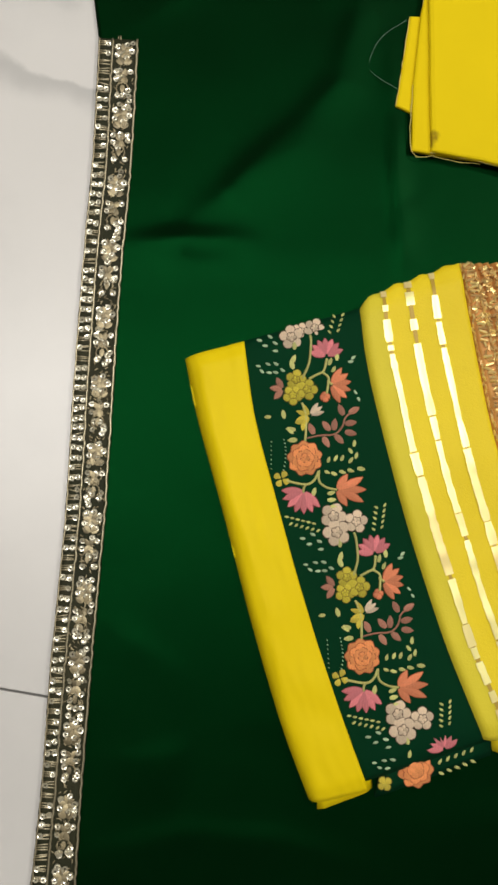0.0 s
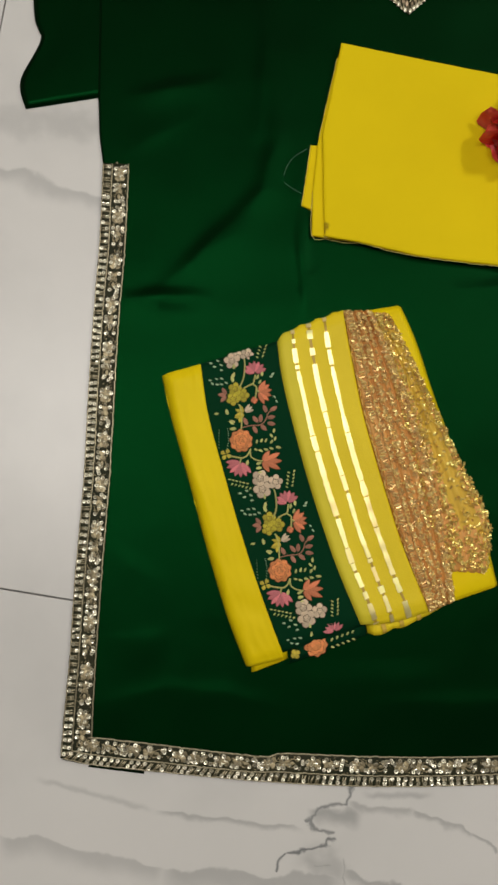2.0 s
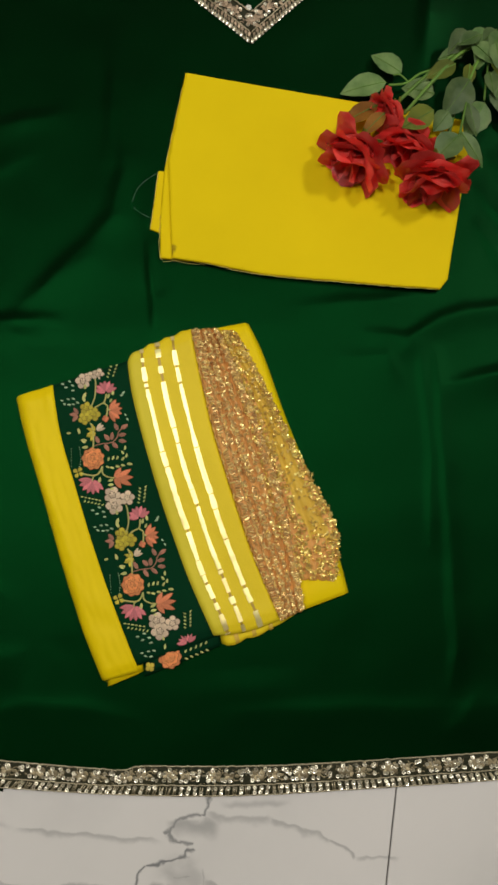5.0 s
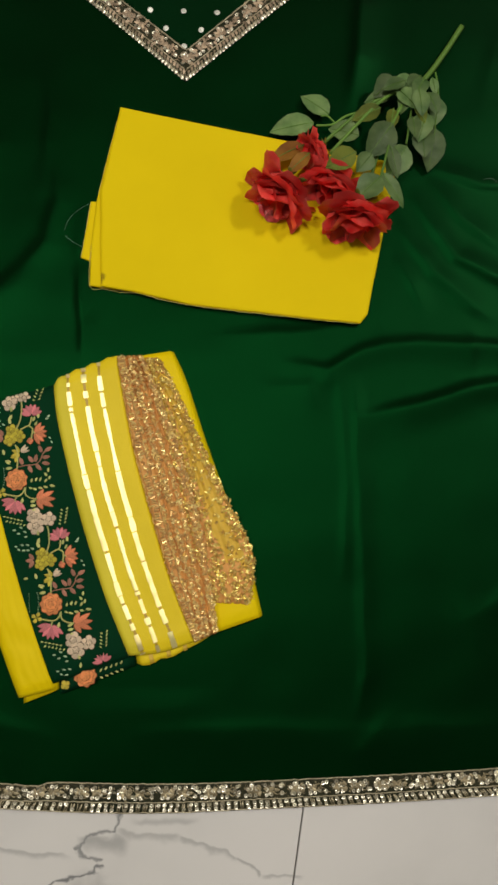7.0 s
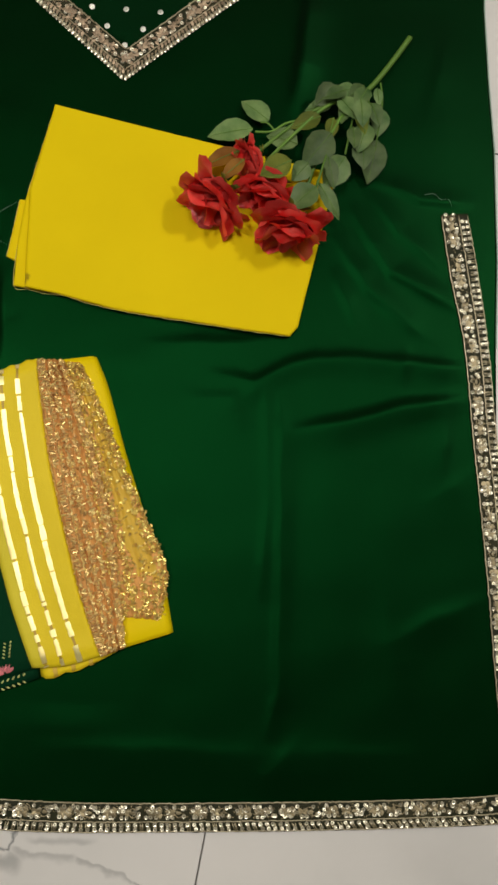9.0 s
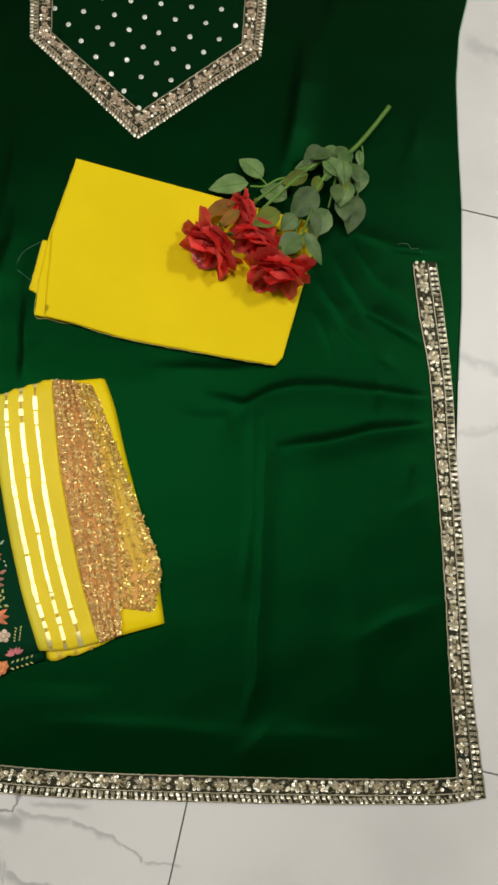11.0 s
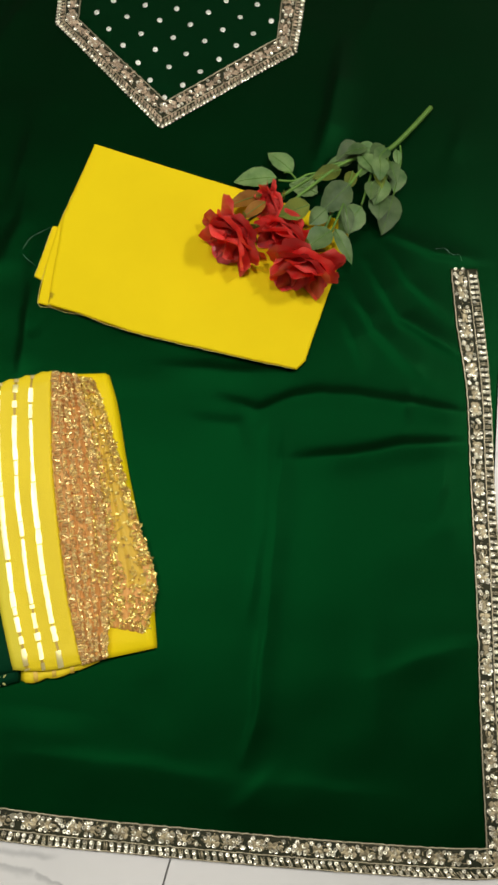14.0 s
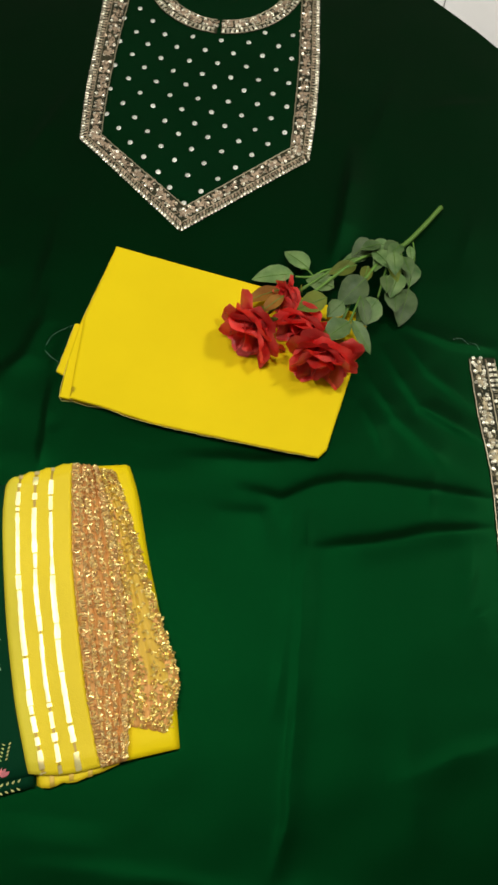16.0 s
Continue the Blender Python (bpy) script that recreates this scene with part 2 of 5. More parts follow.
def marble():
    m, n, l, b = material("polished_white_marble_tile")
    g = n.new("ShaderNodeNewGeometry").outputs["Position"]
    cloud = noise_node(n, l, 3.5, 6, g)
    base = ramp(n, l, cloud.outputs[0], [(0.25, (0.52, 0.515, 0.50)), (0.55, (0.65, 0.64, 0.62)), (0.8, (0.69, 0.675, 0.655))])
    total = None
    cracks = (
        (0.2635, -0.024, 0.256, -0.042, 0.0024, 0.8, 0.012, 0.12), (0.257, -0.041, 0.236, -0.0445, 0.0024, 0.75, 0.010, 0.1), (0.238, -0.044, 0.221, -0.0565, 0.0030, 0.75, 0.012, 0.1),
        (0.221, -0.055, 0.248, -0.0695, 0.0022, 0.75, 0.012, 0.1), (0.248, -0.068, 0.230, -0.082, 0.0026, 0.85, 0.014, 0.1), (0.232, -0.081, 0.205, -0.0875, 0.0028, 0.9, 0.012, 0.1),
        (0.207, -0.086, 0.195, -0.101, 0.0028, 0.9, 0.012, 0.1), (0.306, -0.024, 0.320, -0.025, 0.0018, 0.6, 0.006, 0.3), (0.229, -0.092, 0.246, -0.098, 0.0022, 0.5, 0.016, 0.3),
        (0.257, -0.087, 0.255, -0.114, 0.0022, 0.4, 0.016, 0.4))
    smoke = (
        (0.270, -0.032, 0.343, -0.033, 0.0045, 0.32, 0.006, 0.5), (0.222, -0.047, 0.276, -0.049, 0.016, 0.46, 0.010, 0.4, 0.005), (0.258, -0.041, 0.325, -0.047, 0.009, 0.36, 0.010, 0.3, 0.003),
        (0.318, -0.046, 0.378, -0.067, 0.007, 0.40, 0.010, 0.2, 0.002), (0.374, -0.065, 0.399, -0.083, 0.004, 0.46, 0.010, 0.2, 0.002), (0.395, -0.082, 0.440, -0.085, 0.004, 0.36, 0.008, 0.4, 0.002),
        (-0.030, -0.018, 0.090, -0.048, 0.0045, 0.24, 0.006, 0.4), (0.080, -0.047, 0.224, -0.0635, 0.0055, 0.38, 0.006, 0.3, 0.002))
    pools = (
        (-0.060, -0.068, 0.100, -0.098, 0.026, 0.30, 0.024, 0.2, 0.003), (0.085, -0.097, 0.262, -0.108, 0.032, 0.36, 0.024, 0.25, 0.003), (0.250, -0.098, 0.345, -0.124, 0.012, 0.42, 0.014, 0.3, 0.004),
        (0.215, -0.080, 0.262, -0.112, 0.020, 0.30, 0.02, 0.6))
    drifts = (
        (-0.16, 0.575, 0.06, 0.515, 0.020, 0.32, 0.024, 0.25, 0.004), (-0.16, 0.605, 0.06, 0.595, 0.022, 0.2, 0.02), (0.70, 0.885, 0.85, 0.815, 0.014, 0.25, 0.02),
        (0.70, 0.485, 0.84, 0.44, 0.010, 0.27, 0.015), (0.69, 0.385, 0.84, 0.41, 0.008, 0.2, 0.015), (0.55, -0.1, 0.9, -0.16, 0.01, 0.25, 0.04),
        (-0.3, 0.3, -0.06, 0.2, 0.015, 0.25, 0.05), (0.9, 0.2, 1.4, 0.6, 0.02, 0.3, 0.08), (-0.9, 0.1, -0.3, 0.7, 0.02, 0.3, 0.08))
    veins = cracks + smoke + pools + drifts
    for v in veins:
        one = vein_mask(n, l, g, *v)
        total = one if total is None else maths(n, l, "MAXIMUM", total, one)
    mix = n.new("ShaderNodeMix")
    mix.data_type = "RGBA"
    l.new(total, mix.inputs[0])
    l.new(base.outputs[0], mix.inputs[6])
    mix.inputs[7].default_value = (0.13, 0.14, 0.145, 1)
    l.new(mix.outputs[2], b.inputs["Base Color"])
    b.inputs["Roughness"].default_value = 0.34
    b.inputs["Specular IOR Level"].default_value = 0.4
    wave = noise_node(n, l, 5, 2, g)
    bump(n, l, b, wave.outputs[0], 0.05, 0.004)
    return m


MARBLE = marble()
YELLOW_MARKED = stained_yellow()


def plain(name, colour, rough=0.8, scale=40, spread=0.06):
    m, n, l, b = material(name)
    t = noise_node(n, l, scale, 5, place_of(n))
    r = ramp(n, l, t.outputs[0], [(0.3, tuple(c * (1 - spread) for c in colour)), (0.7, colour)])
    l.new(r.outputs[0], b.inputs["Base Color"])
    b.inputs["Roughness"].default_value = rough
    bump(n, l, b, t.outputs[0], 0.1, 0.002)
    return m


GROUT = plain("grey_grout", (0.27, 0.265, 0.255))
WALL = plain("cream_wall_paint", (0.30, 0.28, 0.245))
CEIL = plain("white_ceiling_paint", (0.58, 0.57, 0.55))

# ---------------------------------------------------------------- room
def box(bm, x0, y0, z0, x1, y1, z1):
    v = [bm.verts.new((x, y, z)) for z in (z0, z1) for y in (y0, y1) for x in (x0, x1)]
    for q in ((0, 2, 3, 1), (4, 5, 7, 6), (0, 1, 5, 4), (2, 6, 7, 3), (0, 4, 6, 2), (1, 3, 7, 5)):
        bm.faces.new([v[k] for k in q])


def slab(name, dims, mat, label, category):
    bm = bmesh.new()
    box(bm, *dims)
    return tagged(mesh_object(name, bm, mat, False), label, category, kind="structure")


slab("wall_north", (-1.9, 2.6, 0, 2.6, 2.72, 2.7), WALL, "plain cream painted wall", "wall")
slab("wall_south", (-1.9, -1.92, 0, 2.6, -1.8, 2.7), WALL, "plain cream painted wall", "wall")
slab("wall_west", (-2.02, -1.92, 0, -1.9, 2.72, 2.7), WALL, "plain cream painted wall", "wall")
slab("wall_east", (2.6, -1.92, 0, 2.72, 2.72, 2.7), WALL, "plain cream painted wall", "wall")
slab("ceiling", (-2.02, -1.92, 2.7, 2.72, 2.72, 2.8), CEIL, "plain white painted ceiling", "ceiling")
floor = slab("floor", (-2.02, -1.92, -0.06, 2.72, 2.72, -0.008), GROUT, "white marble tile floor with thin grey joints", "floor")


def glowing(name, colour, strength):
    m, n, l, b = material(name)
    b.inputs["Base Color"].default_value = (0.8, 0.8, 0.8, 1)
    b.inputs["Emission Color"].default_value = (*colour, 1)
    b.inputs["Emission Strength"].default_value = strength
    return m


LAMP_GLOW = glowing("lit_lamp_diffuser", (1.0, 0.965, 0.915), 3.0)
LAMP_RIM = plain("white_lamp_rim", (0.7, 0.7, 0.7), 0.4)
for lx, ly, watts in LAMPS:
    lamp = thing("ceiling_lamp", (lx, ly, 2.7), "round white flush ceiling lamp, lit", "lamp", "ceiling lamps")
    bm = bmesh.new()
    bmesh.ops.create_cone(bm, cap_ends=True, segments=32, radius1=0.15, radius2=0.155, depth=0.03)
    rim = part("rim", bm, LAMP_RIM, lamp)
    rim.location = (0, 0, -0.015)
    bm = bmesh.new()
    bmesh.ops.create_cone(bm, cap_ends=True, segments=32, radius1=0.125, radius2=0.135, depth=0.008)
    glow = part("diffuser", bm, LAMP_GLOW, lamp)
    glow.location = (0, 0, -0.033)

SELVEDGE = plain("pale_frayed_edge", (0.62, 0.53, 0.14), 0.8, 900)
# colours the real loose threads and the floor gleam modelled along the kurta's side
GLEAM_AND_THREAD = plain("pale_green_gleam_and_thread", (0.20, 0.34, 0.25), 0.7, 900)

# ---------------------------------------------------------------- the kurta, spread flat
HEM = ((0, 0), (0.031, -0.007), (0.089, -0.012), (0.16, -0.0185), (0.233, -0.023), (0.305, -0.025), (0.40, -0.0225),
       (0.53, -0.018), (0.65, -0.0125), (0.71, -0.009), (0.752, 0))
SIDE_L = ((-0.03, -0.002), (0.094, 0.005), (0.161, 0.008), (0.254, 0.014), (0.344, 0.017), (0.431, 0.021), (0.477, 0.024),
          (0.557, 0.026), (0.585, 0.022), (0.625, 0.020), (1.2, 0.018))
SIDE_R = ((-0.03, 0.754), (0.0, 0.752), (0.062, 0.742), (0.126, 0.733), (0.198, 0.726), (0.285, 0.719), (0.362, 0.711),
          (0.45, 0.7105), (0.541, 0.712), (0.66, 0.709), (0.737, 0.703), (0.823, 0.698), (0.887, 0.700), (0.96, 0.714), (1.0, 0.716), (1.2, 0.72))
TOP = ((-0.06, 1.02), (0.0, 1.07), (0.20, 1.19), (0.46, 1.19), (0.595, 1.119), (0.658, 1.066), (0.716, 1.01))


def table(rows, x):
    return float(np.interp(x, [r[0] for r in rows], [r[1] for r in rows]))


# creases: the line along the ridge (its left side is the steep one), height, half width
FOLDS_WAIST = (
    (((0.371, 0.437), (0.43, 0.441), (0.492, 0.446)), 0.0020, 0.010), (((0.432, 0.408), (0.468, 0.404), (0.504, 0.424), (0.528, 0.431), (0.625, 0.431), (0.69, 0.427)), 0.0028, 0.0095),
    (((0.510, 0.357), (0.563, 0.367), (0.618, 0.385), (0.684, 0.397)), 0.0038, 0.0105), (((0.444, 0.395), (0.457, 0.365)), 0.0016, 0.008),
    (((0.40, 0.386), (0.45, 0.384), (0.478, 0.396)), 0.0014, 0.012), (((0.619, 0.440), (0.618, 0.411)), 0.0020, 0.007),
    (((0.66, 0.375), (0.656, 0.318)), 0.0018, 0.009), (((0.648, 0.297), (0.687, 0.322)), 0.0016, 0.010))
FOLDS_SKIRT = (
    (((0.481, 0.20), (0.485, 0.277), (0.480, 0.392)), 0.0015, 0.0065), (((0.493, 0.07), (0.499, 0.102), (0.498, 0.25), (0.495, 0.386)), 0.0022, 0.0068),
    (((0.610, 0.158), (0.65, 0.180), (0.70, 0.198)), 0.0019, 0.013), (((0.617, 0.115), (0.611, 0.158)), 0.0014, 0.012),
    (((0.291, 0.050), (0.39, 0.052), (0.490, 0.048)), 0.0009, 0.012), (((0.494, 0.032), (0.519, 0.058)), 0.0018, 0.011), (((0.506, 0.050), (0.56, 0.053), (0.63, 0.052)), 0.0009, 0.012),
    (((0.048, 0.106), (0.092, 0.110), (0.12, 0.104)), 0.0009, 0.012), (((0.032, 0.050), (0.093, 0.063), (0.151, 0.059), (0.20, 0.045)), 0.0009, 0.012),
    (((0.039, 0.189), (0.081, 0.160)), 0.0012, 0.014), (((0.60, 0.22), (0.61, 0.10)), 0.0010, 0.014))
FOLDS_CHEST = (
    (((0.620, 0.472), (0.577, 0.506), (0.550, 0.550)), 0.0030, 0.009), (((0.672, 0.487), (0.602, 0.522), (0.565, 0.581)), 0.0034, 0.009), (((0.566, 0.470), (0.546, 0.514)), 0.0022, 0.008),
    (((0.655, 0.53), (0.61, 0.565), (0.585, 0.60)), 0.0022, 0.008), (((0.69, 0.60), (0.63, 0.603), (0.58, 0.62)), 0.0018, 0.007), (((0.643, 0.455), (0.60, 0.475)), 0.0016, 0.009),
    (((0.499, 0.700), (0.505, 0.754), (0.511, 0.845)), 0.0060, 0.011), (((0.53, 0.86), (0.56, 0.98)), 0.0016, 0.012), (((0.60, 0.93), (0.68, 0.95)), 0.0016, 0.014),
    (((0.64, 0.70), (0.66, 0.78)), 0.0014, 0.014))
FOLDS_SIDE = (
    (((0.045, 0.426), (0.085, 0.428), (0.120, 0.427)), 0.0036, 0.0105), (((0.085, 0.436), (0.108, 0.459), (0.138, 0.489), (0.156, 0.504), (0.181, 0.535), (0.188, 0.58)), 0.0017, 0.013),
    (((0.104, 0.449), (0.124, 0.472), (0.150, 0.500)), 0.0008, 0.010), (((0.117, 0.466), (0.155, 0.490), (0.178, 0.530)), 0.0010, 0.012), (((0.220, 0.40), (0.218, 0.469), (0.216, 0.50)), 0.0026, 0.008),
    (((0.216, 0.473), (0.213, 0.558)), 0.0012, 0.008), (((0.177, 0.531), (0.192, 0.579), (0.19, 0.64)), 0.0022, 0.012), (((0.056, 0.626), (0.09, 0.634), (0.128, 0.640)), 0.0022, 0.010),
    (((0.177, 0.595), (0.183, 0.665), (0.178, 0.72)), 0.0022, 0.012), (((0.10, 0.60), (0.05, 0.57)), 0.0014, 0.014), (((0.12, 0.78), (0.16, 0.90)), 0.0020, 0.015))
FOLDS = [(pts, h, w, min(p[0] for p in pts) - 4 * w, max(p[0] for p in pts) + 4 * w, min(p[1] for p in pts) - 4 * w, max(p[1] for p in pts) + 4 * w)
         for pts, h, w in FOLDS_WAIST + FOLDS_SKIRT + FOLDS_CHEST + FOLDS_SIDE]
COVERED = ((0.10, 0.09, 0.39, 0.40), (0.24, 0.47, 0.52, 0.65))


def crease(x, y):
    z = 0.0
    for pts, h, w, x_lo, x_hi, y_lo, y_hi in FOLDS:
        if not (x_lo < x < x_hi and y_lo < y < y_hi):
            continue
        best = None
        for k, ((x0, y0), (x1, y1)) in enumerate(zip(pts, pts[1:])):
            dx, dy = x1 - x0, y1 - y0
            run = math.hypot(dx, dy)
            t = ((x - x0) * dx + (y - y0) * dy) / run
            past = max(0.0, -t, t - run)
            d = (dx * (y - y0) - dy * (x - x0)) / run
            far = d * d + past * past
            if best is None or far < best[0]:
                end = (k == 0 and t < 0) or (k == len(pts) - 2 and t > run)
                inner = min(t if k == 0 else 1, run - t if k == len(pts) - 2 else 1)
                best = far, d if end else math.copysign(math.sqrt(far), d), past if end else 0.0, inner
        _, d, past, inner = best
        d += 0.0022 * noise.noise((x * 30, y * 30, h * 900))
        wide = w * (0.62 if d > 0 else 1.7)
        fade = min(1.0, max(0.0, 0.35 + inner / (6 * w)))
        z += h * fade * math.exp(-abs(d / wide) ** 1.6 - (past / (2 * w)) ** 2)
    return z


def cloth_z(x, y):
    z = 0.0032 + crease(x, y)
    z += 0.0009 * noise.noise((x * 7, y * 7, 0.3)) + 0.0007 * noise.noise((x * 19, y * 19, 4.1))
    near = min(x - table(SIDE_L, y), table(SIDE_R, y) - x, y - table(HEM, x))
    k = min(1, max(0, near / 0.05))
    z = lerp(0.0026, z, k)
    for x0, y0, x1, y1 in COVERED:
        inside = min(x - x0, x1 - x, y - y0, y1 - y)
        if inside > -0.02:
            z = lerp(z, min(z, 0.0032), min(1, (inside + 0.02) / 0.02))
    return max(z, 0.0012)


kurta = thing("kurta", (0.36, 0.5, 0), "dark green satin kurta with sequin borders spread on tiles", "kurta")
kurta_back = Matrix.Translation((-0.36, -0.5, 0))


def kurta_part(name, bm, mat, label="", smooth=True, kind=""):
    ob = part(name, bm, mat, kurta, label, smooth, kind)
    ob.matrix_parent_inverse = kurta_back
    return ob


def body_mesh():
    bm = bmesh.new()
    nx, ny = 250, 390
    grid = []
    for j in range(ny + 1):
        yv = 1.19 * j / ny
        row = []
        for i in range(nx + 1):
            x = lerp(table(SIDE_L, yv), table(SIDE_R, yv), i / nx)
            y = yv + table(HEM, x) * max(0, 1 - yv / 0.3)
            y = min(y, table(TOP, x))
            row.append(bm.verts.new((x, y, cloth_z(x, y))))
        grid.append(row)
    for j in range(ny):
        for i in range(nx):
            q = (grid[j][i], grid[j][i + 1], grid[j + 1][i + 1], grid[j + 1][i])
            if max(v.co.y for v in q[2:]) - min(v.co.y for v in q[:2]) > 1e-5:
                bm.faces.new(q)
    bmesh.ops.delete(bm, geom=[v for v in bm.verts if not v.link_faces], context="VERTS")
    edge = [e for e in bm.edges if e.is_boundary]
    made = bmesh.ops.extrude_edge_only(bm, edges=edge)
    for v in made["geom"]:
        if isinstance(v, bmesh.types.BMVert):
            v.co.z = 0.0002
    bmesh.ops.recalc_face_normals(bm, faces=bm.faces)
    return bm


kurta_part("body_panel", body_mesh(), GREEN)
kurta_part("sleeve", sheet(((-0.050, 0.612), (-0.056, 0.640), (-0.037, 0.682), (-0.044, 0.706), (-0.05, 0.80), (-0.06, 0.9), (-0.055, 1.0)),
                           ((0.035, 0.627), (0.035, 0.67), (0.035, 0.75), (0.035, 0.85), (0.035, 0.95), (0.035, 1.05)),
                           lambda u, v: 0.0022 + 0.0006 * noise.noise((u * 3, v * 6, 2.0)), 14, 50, 0.0002), GREEN, "plain dark green short sleeve")
# the back panel's corner shows under the hem
kurta_part("back_hem", sheet(((0.024, -0.0085), (0.027, 0.0)), ((0.075, -0.0145), (0.075, 0.0)), lambda u, v: 0.0012, 6, 3, 0.0002), GREEN)


# the floor's reflection along the side edge, added as a thin pale line
bm = bmesh.new()
tube(bm, [(table(SIDE_R, y) + 0.0002, y, 0.0024) for y in np.arange(0.45, 1.0, 0.01)], 0.0007, 5)
kurta_part("floor_gleam_line", bm, GLEAM_AND_THREAD, "pale green line standing in for the floor's gleam at the edge")


# ------------------------------------------------ lace
def sequin_mesh(r, hole=0.28, sides=10):
    v, f = [], []
    for k in range(sides):
        a = 2 * math.pi * k / sides
        v += [(r * math.cos(a), r * math.sin(a), 0.00028), (r * 0.6 * math.cos(a), r * 0.6 * math.sin(a), 0.0),
              (r * hole * math.cos(a), r * hole * math.sin(a), 0.0001), (r * math.cos(a), r * math.sin(a), 0.0)]
    for k in range(sides):
        a, b = 4 * k, 4 * ((k + 1) % sides)
        f += [(a, b, b + 1, a + 1), (a + 1, b + 1, b + 2, a + 2), (a + 3, b + 3, b, a)]
    return v, f


class Heap:
    """Many small pieces gathered into one mesh."""

    def __init__(self):
        self.v, self.f = [], []

    def add(self, piece, m):
        k = len(self.v)
        self.v += [m @ Vector(p) for p in piece[0]]
        self.f += [tuple(i + k for i in q) for q in piece[1]]


def tilted(x, y, z, turn, lean):
    return pose(x, y, z, random.gauss(0, lean), random.gauss(0, lean), turn)


SEQ = sequin_mesh(0.0019)
SEQ_BIG = sequin_mesh(0.0021)
DOT = sequin_mesh(0.0031, 0.10)


def petal_piece(length, width, rise=0.0007, n=5, blunt=False):
    """A small padded petal that starts at the origin and points along x."""
    v, f = [], []
    for i in range(n + 1):
        t = i / n
        w = width * math.sin(math.pi * min(1, t * 0.86 + 0.12)) ** 0.8
        if blunt:
            w = width * (0.25 + 0.75 * min(1, t / 0.55)) * math.sqrt(max(0.02, 1 - max(0, (t - 0.6) / 0.41) ** 2))
        x = length * t
        v += [(x, -w / 2, 0), (x, 0, rise * math.sin(math.pi * (0.12 + 0.8 * t))), (x, w / 2, 0)]
    for i in range(n):
        a = 3 * i
        f += [(a, a + 3, a + 4, a + 1), (a + 1, a + 4, a + 5, a + 2)]
    return v, f


LEAFLET = petal_piece(0.0052, 0.0030, 0.0003)
OVAL = petal_piece(0.0052, 0.0030, 0.0010)
TICK = petal_piece(0.0026, 0.0009, 0.0005, 3)
BAR = ([(-0.0004, 0, 0), (0.0004, 0, 0), (0.0004, 0.0075, 0), (-0.0004, 0.0075, 0), (0, 0, 0.0005), (0, 0.0075, 0.0005)],
       [(0, 4, 5, 3), (1, 2, 5, 4), (0, 1, 4), (2, 3, 5)])


